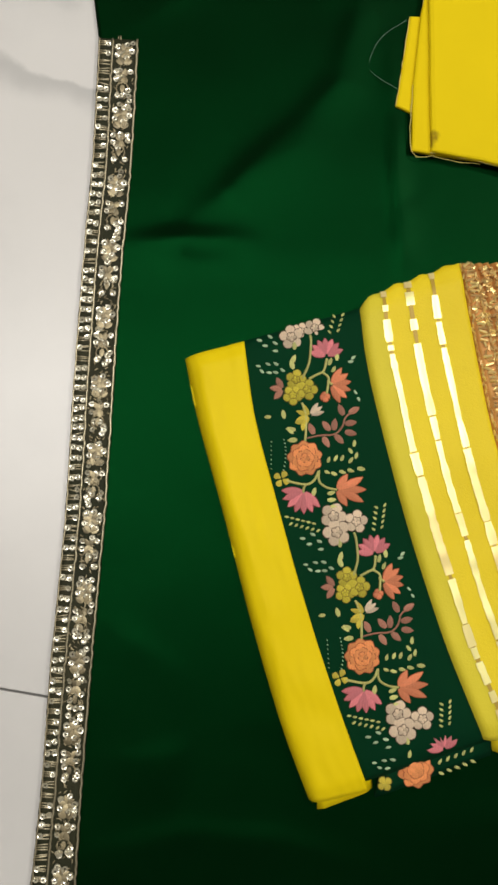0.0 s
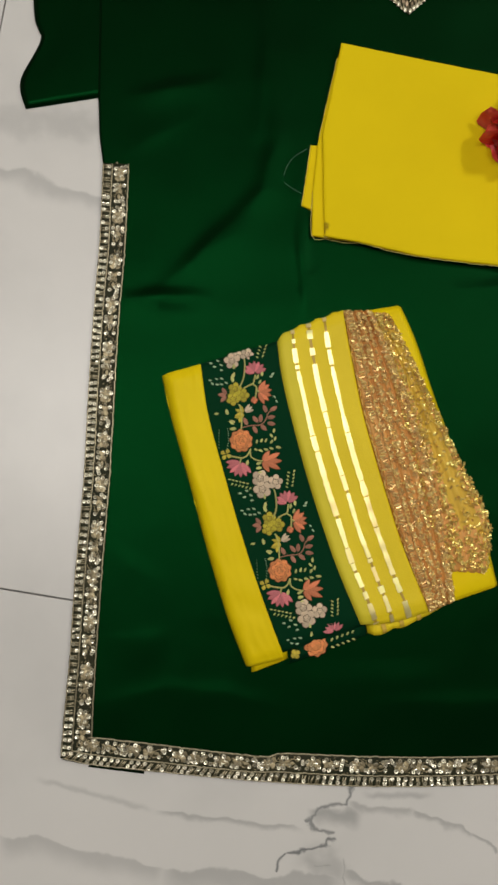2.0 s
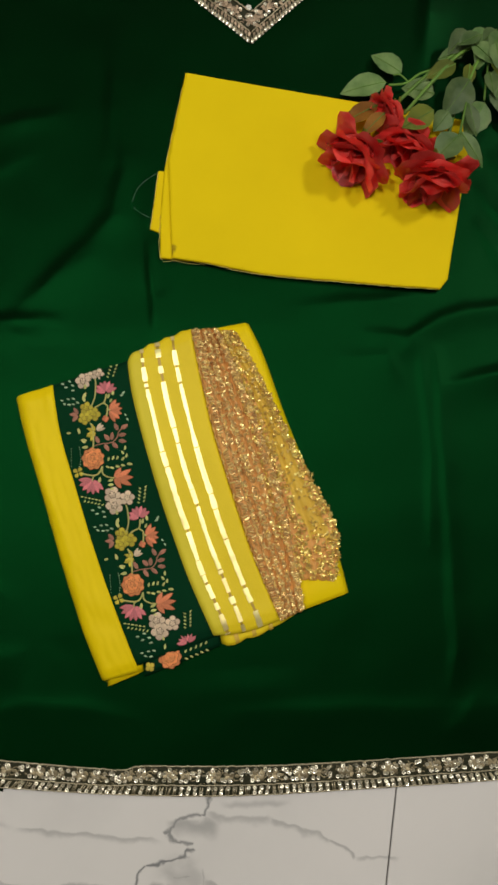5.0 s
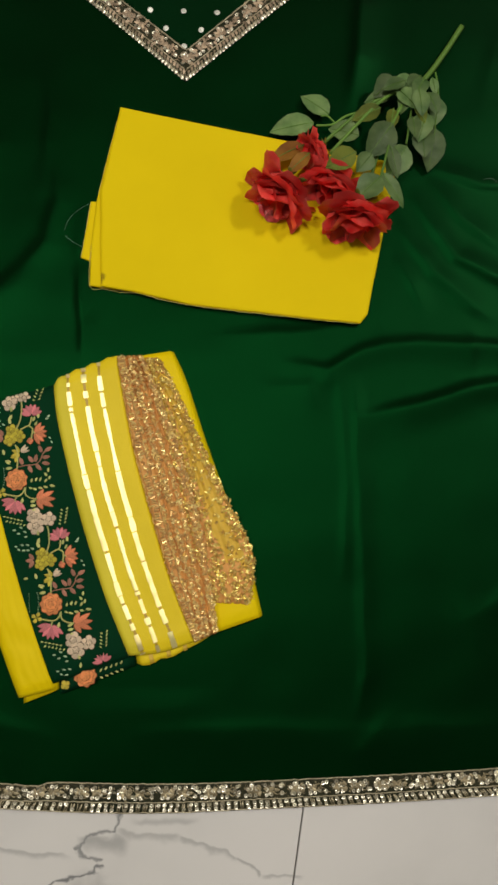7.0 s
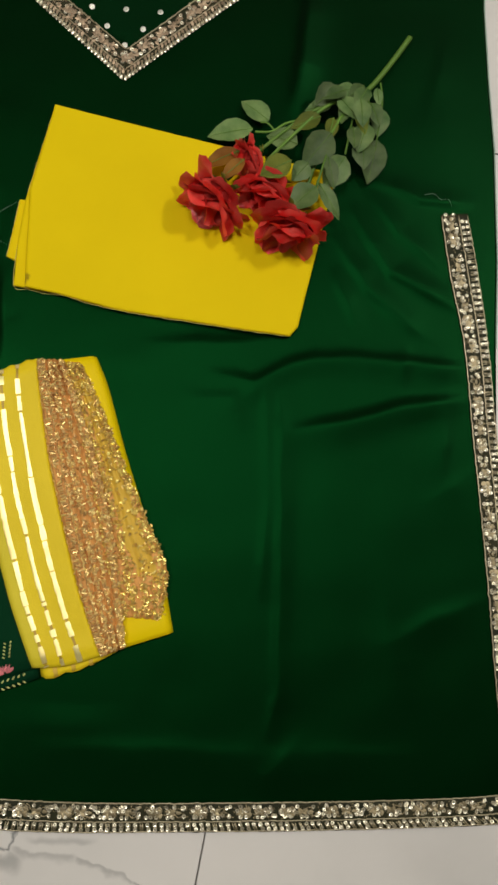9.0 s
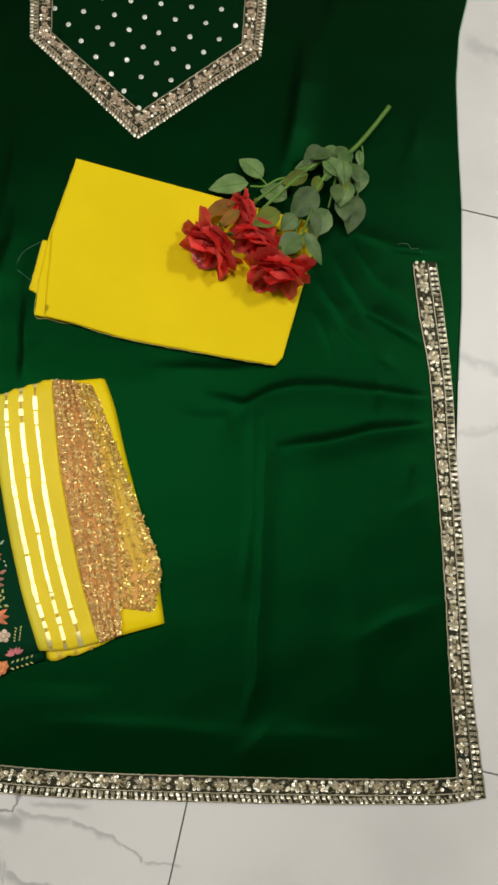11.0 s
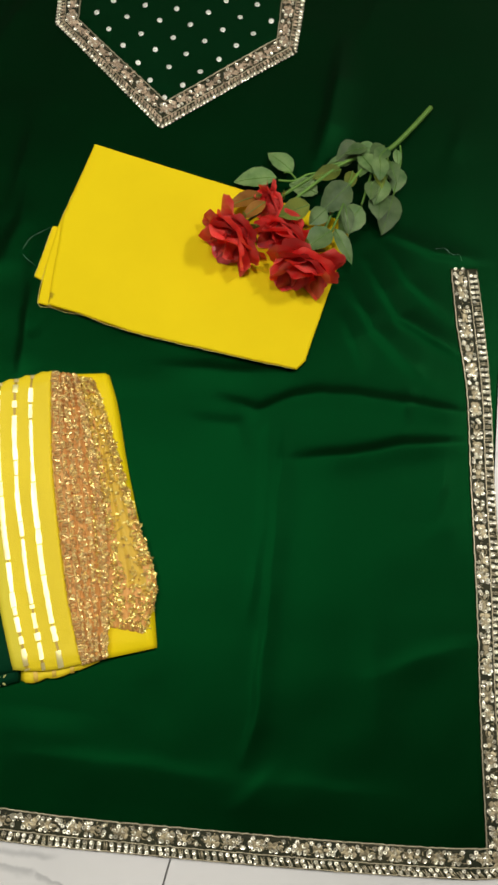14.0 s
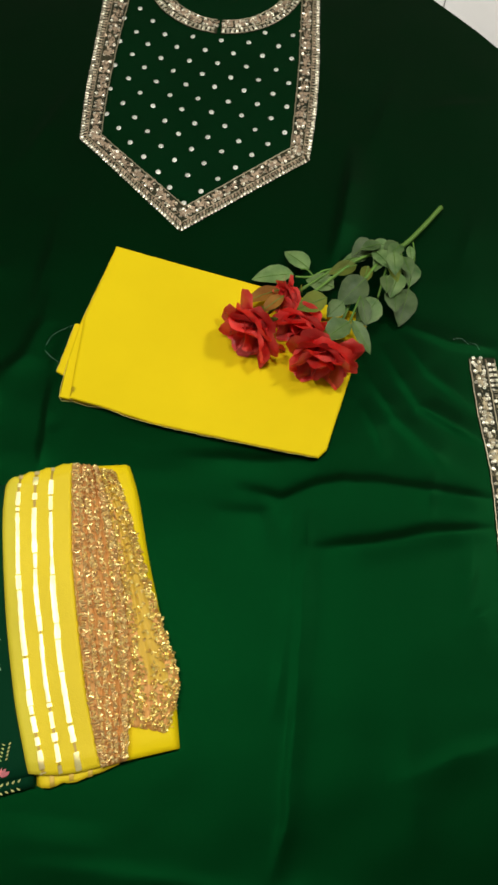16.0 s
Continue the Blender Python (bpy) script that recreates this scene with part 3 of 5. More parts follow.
def lace(name, outer, inner, label, thread_mat, single=False, dense=False, lift=0.0, beaded=False):
    """A border: net, three cords, an edge row of sequin bars and a vine of sequin flowers. outer and inner are its two edges."""
    _, length = even(outer, 60)
    n = max(8, int(length / 0.004))
    a, _ = even(outer, n)
    b, _ = even(inner, n)
    cz = lambda x, y: cloth_z(x, y) + 0.0008 + lift

    def at(s, w):
        f = min(max(s / length, 0), 1) * n
        i = min(int(f), n - 1)
        p = lerp(lerp(a[i], a[i + 1], f - i), lerp(b[i], b[i + 1], f - i), w)
        d = a[i + 1] - a[i]
        return p[0], p[1], cz(p[0], p[1]), math.degrees(math.atan2(d[1], d[0]))

    band = bmesh.new()
    rows = []
    for j in range(n + 1):
        row = []
        wob = 0.0006 * noise.noise((j * 0.5, length * 30, 1.0))
        for i in range(7):
            p = lerp(a[j], b[j], i / 6)
            row.append(band.verts.new((p[0] + wob, p[1] + wob, cz(p[0], p[1]))))
        rows.append(row)
    for j in range(n):
        for i in range(6):
            band.faces.new((rows[j][i], rows[j + 1][i], rows[j + 1][i + 1], rows[j][i + 1]))
    made = bmesh.ops.extrude_edge_only(band, edges=[e for e in band.edges if e.is_boundary])
    for v in made["geom"]:
        if isinstance(v, bmesh.types.BMVert):
            v.co.z -= 0.0007
    bmesh.ops.recalc_face_normals(band, faces=band.faces)
    strip = kurta_part(name, band, LACE_NET, label)

    for w, r in ((0.03, 0.00055), (0.36, 0.0007), (0.98, 0.0008)):
        bm = bmesh.new()
        pts = []
        for k in range(int(length / 0.0025) + 1):
            x, y, z, _ = at(k * 0.0025, w)
            pts.append((x + random.gauss(0, 0.00022), y + random.gauss(0, 0.00022), z + 0.0004 + (0.0003 if k % 2 else 0)))
        tube(bm, pts, r, 5)
        part("cord", bm, CORD, strip)
    sequins, stitches, bright, bars = [], Heap(), Heap(), Heap()
    pitch = 0.0046 if beaded else 0.0062
    for k in range(int(length / pitch)):
        s = (k + 0.5) * pitch
        x, y, z, turn = at(s, 0.02)
        x2, y2, _, _ = at(s, 0.36)
        aim = math.degrees(math.atan2(y2 - y, x2 - x)) - 90
        for shift in ((-0.0012, 0.0, 0.0013) if not beaded else (-0.0016, 0.0018)):
            x, y, z, _ = at(s + shift, 0.03)
            bars.add(BAR, pose(x, y, z + 0.0002, 0, 0, aim + random.gauss(0, 5)))
        if beaded:
            x, y, z, _ = at(s, -0.02)
            bright.add(OVAL, pose(x, y, z + 0.0004, random.gauss(0, 14), random.gauss(0, 8), aim + 90 + random.gauss(0, 4)))
            x, y, z, _ = at(s + 0.002, 0.2)
            stitches.add(LEAFLET, tilted(x, y, z + 0.0004, aim + 90, 8))
        else:
            for w in (0.11, 0.27):
                if random.random() < 0.75:
                    x, y, z, _ = at(s + random.gauss(0, 0.0004), w)
                    sequins.append((SEQ, tilted(x, y, z + 0.0008, 0, 11)))
    rep = 0.0428
    for k in range(int(length / rep) + 1):
        s0 = k * rep + random.gauss(0, 0.0006)

        def put(piece, ds, w, lean=10, turn=None, heap=None):
            if 0 < s0 + ds < length:
                x, y, z, along = at(s0 + ds, w)
                m = tilted(x, y, z + 0.0007, along + (turn or 0), lean)
                if heap is None:
                    sequins.append((piece, m))
                else:
                    heap.add(piece, m)

        # a flower of five sequins on thread petals
        for q in range(5):
            ang = 2 * math.pi * q / 5 + 0.3
            put(SEQ_BIG if q % 2 else SEQ, 0.008 + 0.0046 * math.cos(ang), 0.67 + 0.19 * math.sin(ang), 12)
            put(LEAFLET, 0.008, 0.67, 4, 72 * q + 54, stitches)
        # two heart-shaped leaves
        for q in (-1, 1):
            for tw in (20, 38, 58):
                put(LEAFLET, 0.0165, 0.67 + 0.03 * q, 5, 180 - q * tw, stitches)
        # a cross of leaves with sequins at its ends
        for tw in (35, 145, 215, 325, 15, 165):
            put(LEAFLET, 0.0245, 0.67, 6, tw, stitches)
        for ds, w in ((0.0215, 0.50), (0.0215, 0.85), (0.0262, 0.50)):
            put(SEQ, ds, w, 12)
        # a thin teardrop loop that ends in two sequins
        for q in range(12):
            ang = math.pi * (0.2 + 1.6 * q / 11)
            put(TICK, 0.0325 + 0.0038 * math.cos(ang), 0.66 + 0.14 * math.sin(ang), 5, math.degrees(ang) + 90, stitches)
        put(LEAFLET, 0.0300, 0.66, 5, 0, stitches)
        for ds, w in ((0.0372, 0.55), (0.0372, 0.83)):
            put(SEQ, ds, w, 12)
        for q in range(0 if beaded else 12):
            put(SEQ, random.random() * rep, 0.5 + 0.38 * random.random(), 16)
        for q in range(30 if dense else 36):
            put(TICK if q % 2 or not dense else LEAFLET, random.random() * rep, 0.44 + 0.46 * random.random(), 10, random.random() * 360, stitches)
    if bright.v:
        from_lists("edge_beading", bright.v, bright.f, SEQUIN, strip, kind="stuff")
    from_lists("edge_beadwork", bars.v, bars.f, CORD, strip, kind="stuff")
    from_lists("thread_work", stitches.v, stitches.f, thread_mat, strip, kind="stuff")
    if single:
        shared = {}
        for piece, m in sequins:
            key = id(piece)
            if key not in shared:
                me = bpy.data.meshes.new("sequin")
                me.from_pydata(piece[0], [], piece[1])
                me.materials.append(SEQUIN)
                shared[key] = me
            ob = new("sequin", shared[key])
            ob.matrix_basis = m
            ob.parent = strip
    else:
        heap = Heap()
        for piece, m in sequins:
            heap.add(piece, m)
        from_lists("sequin_work", heap.v, heap.f, SEQUIN, strip, smooth=False, kind="stuff")
    return strip


LACE_L_OUT = ((0.026, 0.558), (0.024, 0.477), (0.021, 0.431), (0.017, 0.344), (0.014, 0.254), (0.008, 0.161), (0.005, 0.094), (0.001, 0.037), (-0.001, 0.0))
LACE_L_IN = ((0.0515, 0.557), (0.049, 0.472), (0.045, 0.410), (0.042, 0.339), (0.039, 0.254), (0.035, 0.190), (0.031, 0.118), (0.029, 0.070), (0.027, 0.0))
LACE_B_OUT = ((0.000, -0.0005), (0.031, -0.0065), (0.089, -0.012), (0.16, -0.0185), (0.233, -0.023), (0.305, -0.0245), (0.40, -0.0222), (0.53, -0.018), (0.65, -0.0122), (0.715, -0.0075), (0.752, 0.0))
LACE_B_IN = ((0.024, 0.0195), (0.088, 0.013), (0.137, 0.007), (0.185, 0.0025), (0.204, 0.0055), (0.281, 0.003), (0.369, 0.003), (0.471, 0.006), (0.59, 0.0105), (0.68, 0.0155), (0.724, 0.020))
LACE_R_OUT = ((0.752, 0.0), (0.742, 0.062), (0.733, 0.126), (0.726, 0.198), (0.719, 0.285), (0.711, 0.362), (0.704, 0.441), (0.694, 0.515), (0.681, 0.590))
LACE_R_IN = ((0.722, 0.0), (0.715, 0.066), (0.708, 0.136), (0.702, 0.209), (0.694, 0.289), (0.685, 0.373), (0.677, 0.452), (0.663, 0.520), (0.653, 0.587))
lace("side_lace", LACE_L_OUT, LACE_L_IN, "champagne sequin lace border along the side slit", STITCH, single=True)
lace("side_lace", LACE_R_OUT, LACE_R_IN, "champagne sequin lace border along the side slit", STITCH)
lace("hem_lace", LACE_B_OUT, LACE_B_IN, "champagne sequin lace border along the hem", STITCH, lift=0.0007)

# ------------------------------------------------ yoke
yoke_bm = bmesh.new()
yoke_edge = ((0.20, 0.842), (0.323, 0.742), (0.443, 0.842), (0.436, 1.12), (0.20, 1.12))
ring = [yoke_bm.verts.new((x, y, cloth_z(x, y) + 0.0012)) for x, y in yoke_edge]
yoke_bm.faces.new(ring)
for axis in (0, 1):
    for c in np.arange(0.19, 1.13, 0.02):
        g = list(yoke_bm.verts) + list(yoke_bm.edges) + list(yoke_bm.faces)
        no = (1, 0, 0) if axis == 0 else (0, 1, 0)
        bmesh.ops.bisect_plane(yoke_bm, geom=g, plane_co=(c if axis == 0 else 0, c if axis else 0, 0), plane_no=no)
for v in yoke_bm.verts:
    v.co.z = cloth_z(v.co.x, v.co.y) + 0.0007
made = bmesh.ops.extrude_edge_only(yoke_bm, edges=[e for e in yoke_bm.edges if e.is_boundary])
for v in made["geom"]:
    if isinstance(v, bmesh.types.BMVert):
        v.co.z -= 0.0007
bmesh.ops.recalc_face_normals(yoke_bm, faces=yoke_bm.faces)
yoke = kurta_part("yoke_panel", yoke_bm, YOKE_GREEN, "dark green yoke with scattered silver sequin dots")
TRIM = "rose gold sequin lace round the neck yoke"
lace("yoke_lace", ((0.184, 0.829), (0.178, 0.90), (0.175, 0.98), (0.173, 1.06), (0.173, 1.14)), ((0.209, 0.835), (0.205, 0.90), (0.204, 0.98), (0.206, 1.06), (0.208, 1.14)), TRIM, YOKE_STITCH, dense=True, beaded=True)
lace("yoke_lace", ((0.460, 0.830), (0.462, 0.90), (0.460, 0.98), (0.454, 1.06), (0.449, 1.14)), ((0.436, 0.835), (0.4355, 0.90), (0.434, 0.98), (0.430, 1.06), (0.426, 1.14)), TRIM, YOKE_STITCH, dense=True, beaded=True)
lace("yoke_lace", ((0.184, 0.829), (0.230, 0.790), (0.276, 0.7505), (0.322, 0.711)), ((0.200, 0.846), (0.241, 0.812), (0.282, 0.779), (0.323, 0.746)), TRIM, YOKE_STITCH, dense=True, beaded=True, lift=0.0004)
lace("yoke_lace", ((0.322, 0.711), (0.368, 0.751), (0.414, 0.791), (0.460, 0.830)), ((0.323, 0.746), (0.363, 0.7815), (0.403, 0.817), (0.443, 0.852)), TRIM, YOKE_STITCH, dense=True, beaded=True, lift=0.0008)


def arc(r, a0, a1, cx=0.327, cy=1.125, n=7):
    return [(cx + r * math.cos(radians(lerp(a0, a1, k / n))), cy + r * math.sin(radians(lerp(a0, a1, k / n)))) for k in range(n + 1)]


for a0, a1 in ((178, 269), (272, 362)):
    lace("neck_lace", arc(0.107, a0, a1), arc(0.084, a0, a1), "rose gold sequin lace along the round neckline", YOKE_STITCH, dense=True, lift=0.0012)


def inside_yoke(x, y):
    if not 0.204 < x < 0.438 or y > 1.10 or (x - 0.327) ** 2 + (y - 1.128) ** 2 < 0.113 ** 2:
        return False
    return y > 0.745 + abs(x - 0.3235) * 0.85


for i in range(-14, 15):
    for j in range(-14, 15):
        x, y = 0.2635 + i * 0.01768 + j * 0.01865, 0.8503 + i * 0.01966 - j * 0.01999
        x, y = x + random.gauss(0, 0.0006), y + random.gauss(0, 0.0006)
        if inside_yoke(x, y):
            bm = bmesh.new()
            vs = [bm.verts.new(p) for p in DOT[0]]
            for q in DOT[1]:
                bm.faces.new([vs[k] for k in q])
            ob = part("dot", bm, SILVER, yoke)
            ob.matrix_basis = tilted(x, y, cloth_z(x, y) + 0.0012, 0, 5)

# ---------------------------------------------------------------- folded yellow fabric
fabric = thing("folded_fabric", (0.38, 0.56, 0.004), "plain bright yellow cotton fabric folded flat on the kurta", "fabric")
fabric_back = Matrix.Translation((-0.38, -0.56, -0.004))


def rounded_slab(corners, z0, z1, cut=0.004):
    """A folded layer: an outline with its upper edge rounded off."""
    bm = bmesh.new()
    c = Vector((sum(p[0] for p in corners) / len(corners), sum(p[1] for p in corners) / len(corners)))
    outline = []
    for k, p in enumerate(corners):
        q = corners[(k + 1) % len(corners)]
        n = max(1, int(math.dist(p, q) / 0.008))
        for s in range(n):
            t = s / n
            outline.append((lerp(p[0], q[0], t) + 0.0004 * noise.noise((k * 3.1, s * 0.4, z1 * 90)), lerp(p[1], q[1], t) + 0.0004 * noise.noise((k * 5.1, s * 0.4, z1 * 50))))
    h = z1 - z0
    levels = [(0.0, z0), (0.0, z0 + h * 0.55), (cut * 0.3, z0 + h * 0.85), (cut, z1)]
    loops = []
    for inset, z in levels:
        row = []
        for x, y in outline:
            d = c - Vector((x, y))
            d.normalize()
            row.append(bm.verts.new((x + d.x * inset, y + d.y * inset, z)))
        loops.append(row)
    m = len(outline)
    for a, b in zip(loops, loops[1:]):
        for k in range(m):
            bm.faces.new((a[k], a[(k + 1) % m], b[(k + 1) % m], b[k]))
    top = bm.faces.new(loops[-1])
    bm.faces.new(loops[0][::-1])
    bmesh.ops.triangulate(bm, faces=[top])
    bmesh.ops.recalc_face_normals(bm, faces=bm.faces)
    return bm


def fabric_layer(corners, z0, z1, cut=0.003, name="fold_layer", mat=YELLOW):
    ob = part(name, rounded_slab(corners, z0, z1, cut), mat, fabric)
    ob.matrix_parent_inverse = fabric_back
    ob.data.polygons.foreach_set("use_smooth", [False] * len(ob.data.polygons))


BOTTOM = ((0.226, 0.577), (0.217, 0.517), (0.231, 0.511), (0.30, 0.50), (0.49, 0.475), (0.50, 0.577))
MIDDLE = ((0.2325, 0.578), (0.2275, 0.53), (0.2268, 0.4868), (0.241, 0.4847), (0.49, 0.455), (0.536, 0.61), (0.2515, 0.664))
UPPER = ((0.2535, 0.669), (0.2365, 0.585), (0.2385, 0.4852), (0.270, 0.4800), (0.33, 0.4665), (0.465, 0.4518), (0.5005, 0.4490), (0.5085, 0.459), (0.527, 0.547), (0.543, 0.6205), (0.255, 0.677))
fabric_layer(BOTTOM, 0.0035, 0.0062, 0.002)
fabric_layer(MIDDLE, 0.0062, 0.0092, 0.002)
fabric_layer(UPPER, 0.0092, 0.013, 0.003, "top_layer", YELLOW_MARKED)


def frayed(line, z, r=0.00032):
    """A pale cut edge along a fold."""
    bm = bmesh.new()
    pts, length = even(line, max(4, int(math.dist(line[0], line[-1]) / 0.004)))
    tube(bm, [(x + random.gauss(0, 0.0002), y + random.gauss(0, 0.0002), z + random.gauss(0, 0.0002)) for x, y in pts], r, 5)
    ob = part("frayed_edge", bm, SELVEDGE, fabric, "pale cut edge")
    ob.matrix_parent_inverse = fabric_back


frayed(UPPER[2:7], 0.0105)
frayed(((0.2395, 0.4845), (0.254, 0.481), (0.2705, 0.4797)), 0.0076, 0.00025)
frayed(MIDDLE[1:4], 0.0076, 0.0003)
frayed(BOTTOM[:2], 0.005)
frayed(((0.2515, 0.664), (0.242, 0.622), (0.2325, 0.578)), 0.0076, 0.0003)
# loose thread beside it
bm = bmesh.new()
loose = ((0.219, 0.528), (0.208, 0.534), (0.200, 0.543), (0.203, 0.555), (0.211, 0.566), (0.224, 0.575))
tube(bm, [(*curve_at(loose, k / 24), 0.0052 + 0.001 * math.sin(k * 0.5)) for k in range(25)], 0.00012, 5)
tagged(mesh_object("loose_thread", bm, GLEAM_AND_THREAD), "fine pale loose thread curling from the yellow fabric", "thread")
bm = bmesh.new()
loose = ((0.635, 0.607), (0.645, 0.609), (0.652, 0.603), (0.66, 0.604), (0.664, 0.597))
tube(bm, [(*curve_at(loose, k / 20), cloth_z(*curve_at(loose, k / 20)) + 0.0004) for k in range(21)], 0.00011, 5)
tagged(mesh_object("loose_thread", bm, GLEAM_AND_THREAD), "short green loose thread at the lace end", "thread")

# ---------------------------------------------------------------- folded dupatta
dupatta = thing("folded_dupatta", (0.24, 0.25, 0.004), "folded yellow dupatta with embroidered green band, gold ribbons and sequin lace", "dupatta")
dupatta_back = Matrix.Translation((-0.24, -0.25, -0.004))


def dup(name, bm, mat, label="", smooth=True, kind=""):
    ob = part(name, bm, mat, dupatta, label, smooth, kind)
    ob.matrix_parent_inverse = dupatta_back
    return ob


E0 = ((0.086, 0.351), (0.095, 0.312), (0.112, 0.254), (0.131, 0.186), (0.150, 0.126), (0.167, 0.083))
E1 = ((0.124, 0.362), (0.131, 0.316), (0.145, 0.265), (0.163, 0.204), (0.182, 0.148), (0.203, 0.092))
E1B = ((0.119, 0.361), (0.126, 0.316), (0.140, 0.265), (0.158, 0.204), (0.177, 0.148), (0.199, 0.096))
E2 = ((0.192, 0.385), (0.196, 0.351), (0.208, 0.300), (0.224, 0.243), (0.245, 0.180), (0.269, 0.122))
E2B = ((0.200, 0.386), (0.204, 0.351), (0.216, 0.300), (0.232, 0.243), (0.253, 0.180), (0.277, 0.122))
E3 = ((0.256, 0.413), (0.264, 0.367), (0.275, 0.313), (0.291, 0.256), (0.311, 0.192), (0.334, 0.134))
E3B = ((0.258, 0.411), (0.266, 0.367), (0.277, 0.313), (0.293, 0.256), (0.313, 0.192), (0.336, 0.136))
EM = ((0.281, 0.414), (0.304, 0.361), (0.325, 0.302), (0.340, 0.242), (0.350, 0.191), (0.356, 0.143))
EMB = ((0.279, 0.412), (0.297, 0.360), (0.315, 0.300), (0.330, 0.240), (0.340, 0.205), (0.354, 0.171))
E4 = ((0.298, 0.412), (0.322, 0.366), (0.345, 0.315), (0.370, 0.262), (0.391, 0.216), (0.388, 0.169))
E5 = ((0.312, 0.420), (0.326, 0.388), (0.345, 0.329), (0.370, 0.260), (0.388, 0.208), (0.400, 0.158))


def groove(u, v, rows):
    """How deep a lengthwise pleat between bead rows is."""
    wander = 0.035 * noise.noise((v * 3.5, 0.7, 3.0))
    return sum(deep * math.exp(-((u - c - wander) / wide) ** 2) for c, wide, deep in rows)


ROWS_A = ((0.36, 0.035, 0.0034), (0.57, 0.045, 0.0030), (0.76, 0.05, 0.0046))
ROWS_B = ((0.22, 0.05, 0.0022), (0.50, 0.06, 0.0022), (0.72, 0.05, 0.0016))


def fold_profile(top, round_l=0.0, round_r=0.0, foot=0.004, wave=0.0006, seed=0.0, grooves=()):
    def f(u, v):
        k = 1.0
        if round_l:
            k = min(k, math.sqrt(max(0, 1 - (1 - min(1, u / round_l)) ** 2)))
        if round_r:
            k = min(k, math.sqrt(max(0, 1 - (1 - min(1, (1 - u) / round_r)) ** 2)))
        end = min(v, 1 - v)
        k *= 0.75 + 0.25 * min(1, end / 0.03)
        return foot + (top - foot) * k - groove(u, v, grooves) + wave * noise.noise((u * 2.2, v * 8, seed)) + wave * 0.5 * noise.noise((u * 7, v * 14, seed + 5))
    return f


# layers underneath, seen at the lower end
dup("under_layer", sheet(E3B, E5, fold_profile(0.0125, 0, 0.06, seed=1), 14, 60, 0.0035), YELLOW_SILK, "plain yellow silk underlayer")
dup("under_layer", sheet(((0.176, 0.30), (0.172, 0.18), (0.172, 0.0775)), ((0.196, 0.30), (0.20, 0.18), (0.2055, 0.0905)), fold_profile(0.009, 0.1, 0.1, seed=2), 8, 30, 0.0035), YELLOW_SILK, "plain yellow silk underlayer")
dup("under_layer", sheet(((0.205, 0.2), (0.212, 0.12), (0.2065, 0.086)), ((0.27, 0.2), (0.275, 0.14), (0.277, 0.112)), fold_profile(0.0098, seed=3), 8, 20, 0.0035), BAND_GREEN, "dark green band underlayer")
dup("under_layer", sheet(((0.268, 0.2), (0.272, 0.15), (0.279, 0.1135)), ((0.334, 0.2), (0.338, 0.16), (0.3485, 0.139)), fold_profile(0.0105, 0.05, 0, seed=4), 12, 24, 0.0035,
                         lambda u, v: np.array((0, -0.004 * v * abs(math.sin(u * 9.4)) * (1 - u) - 0.004 * v * math.sin(u * 3.14)))), YELLOW_NET, "yellow chiffon underlayer with gold ribbon ends")
dup("silk_edge", sheet(E0, E1, fold_profile(0.0165, 0.30, 0.05, wave=0.0011, seed=6), 22, 90, 0.0035), YELLOW_SILK, "bright yellow silk folded edge")
band = dup("embroidered_band", sheet(E1B, E2B, fold_profile(0.0132, seed=7, wave=0.0003), 16, 80, 0.0035), BAND_GREEN, "dark green band embroidered with flowers")


def chiffon_wobble(u, v):
    top = max(0, 1 - v / 0.05)
    lip = -0.0022 * abs(math.sin((u - 0.13) * 13.6)) + 0.002 + 0.004 * math.sin(min(1, u * 3) * 1.57) - 0.004 - 0.007 * max(0, 1 - u / 0.09) ** 2
    return np.array((0.0, (lip + 0.0035) * top - 0.004 * math.sin(u * 3.14) * max(0, (v - 0.95) / 0.05)))


chiffon = dup("chiffon_panel", sheet(E2, E3B, fold_profile(0.0178, 0.10, 0.02, wave=0.0006, seed=8), 26, 90, 0.0035, chiffon_wobble), YELLOW_NET, "sheer yellow chiffon panel with gold ribbons")
chiffon.data.materials.append(YELLOW_SHEER)
for k in range(26 * 90):
    if k % 26 < 6:
        chiffon.data.polygons[k].material_index = 1
lace_a = dup("sequin_lace", sheet(E3, EM, fold_profile(0.0195, 0.08, 0.05, wave=0.0009, seed=9, grooves=ROWS_A), 40, 80, 0.006), GOLD_NET, "rose gold sequin lace")
lace_b = dup("sequin_lace", sheet(EMB, E4, fold_profile(0.017, 0.05, 0.15, wave=0.001, seed=10, grooves=ROWS_B), 36, 70, 0.006), GOLD_NET, "sparser gold sequin lace over yellow silk")
lace_b.data.materials.append(GOLD_SHEER)


def sheer_at(u, v):
    """Where the lace lies single over the yellow silk."""
    edge = 0.10 * noise.noise((u * 3, v * 9, 6.0))
    return 0.42 + edge < u < 0.80 + edge * 0.6 and 0.06 < v < 0.80 + edge or (v < 0.55 and 0.22 < u + edge < 0.34)


for k in range(36 * 70):
    if sheer_at((k % 36) / 36, (k // 36) / 70):
        lace_b.data.polygons[k].material_index = 1


def over(edge_a, edge_b, n=60):
    a, length = even(edge_a, n)
    b, _ = even(edge_b, n)

    def at(u, v):
        f = min(max(v, 0), 1) * n
        i = min(int(f), n - 1)
        p = lerp(lerp(a[i], a[i + 1], f - i), lerp(b[i], b[i + 1], f - i), u)
        d = lerp(a[i + 1] - a[i], b[i + 1] - b[i], u)
        return p, d / np.linalg.norm(d)
    return at, length


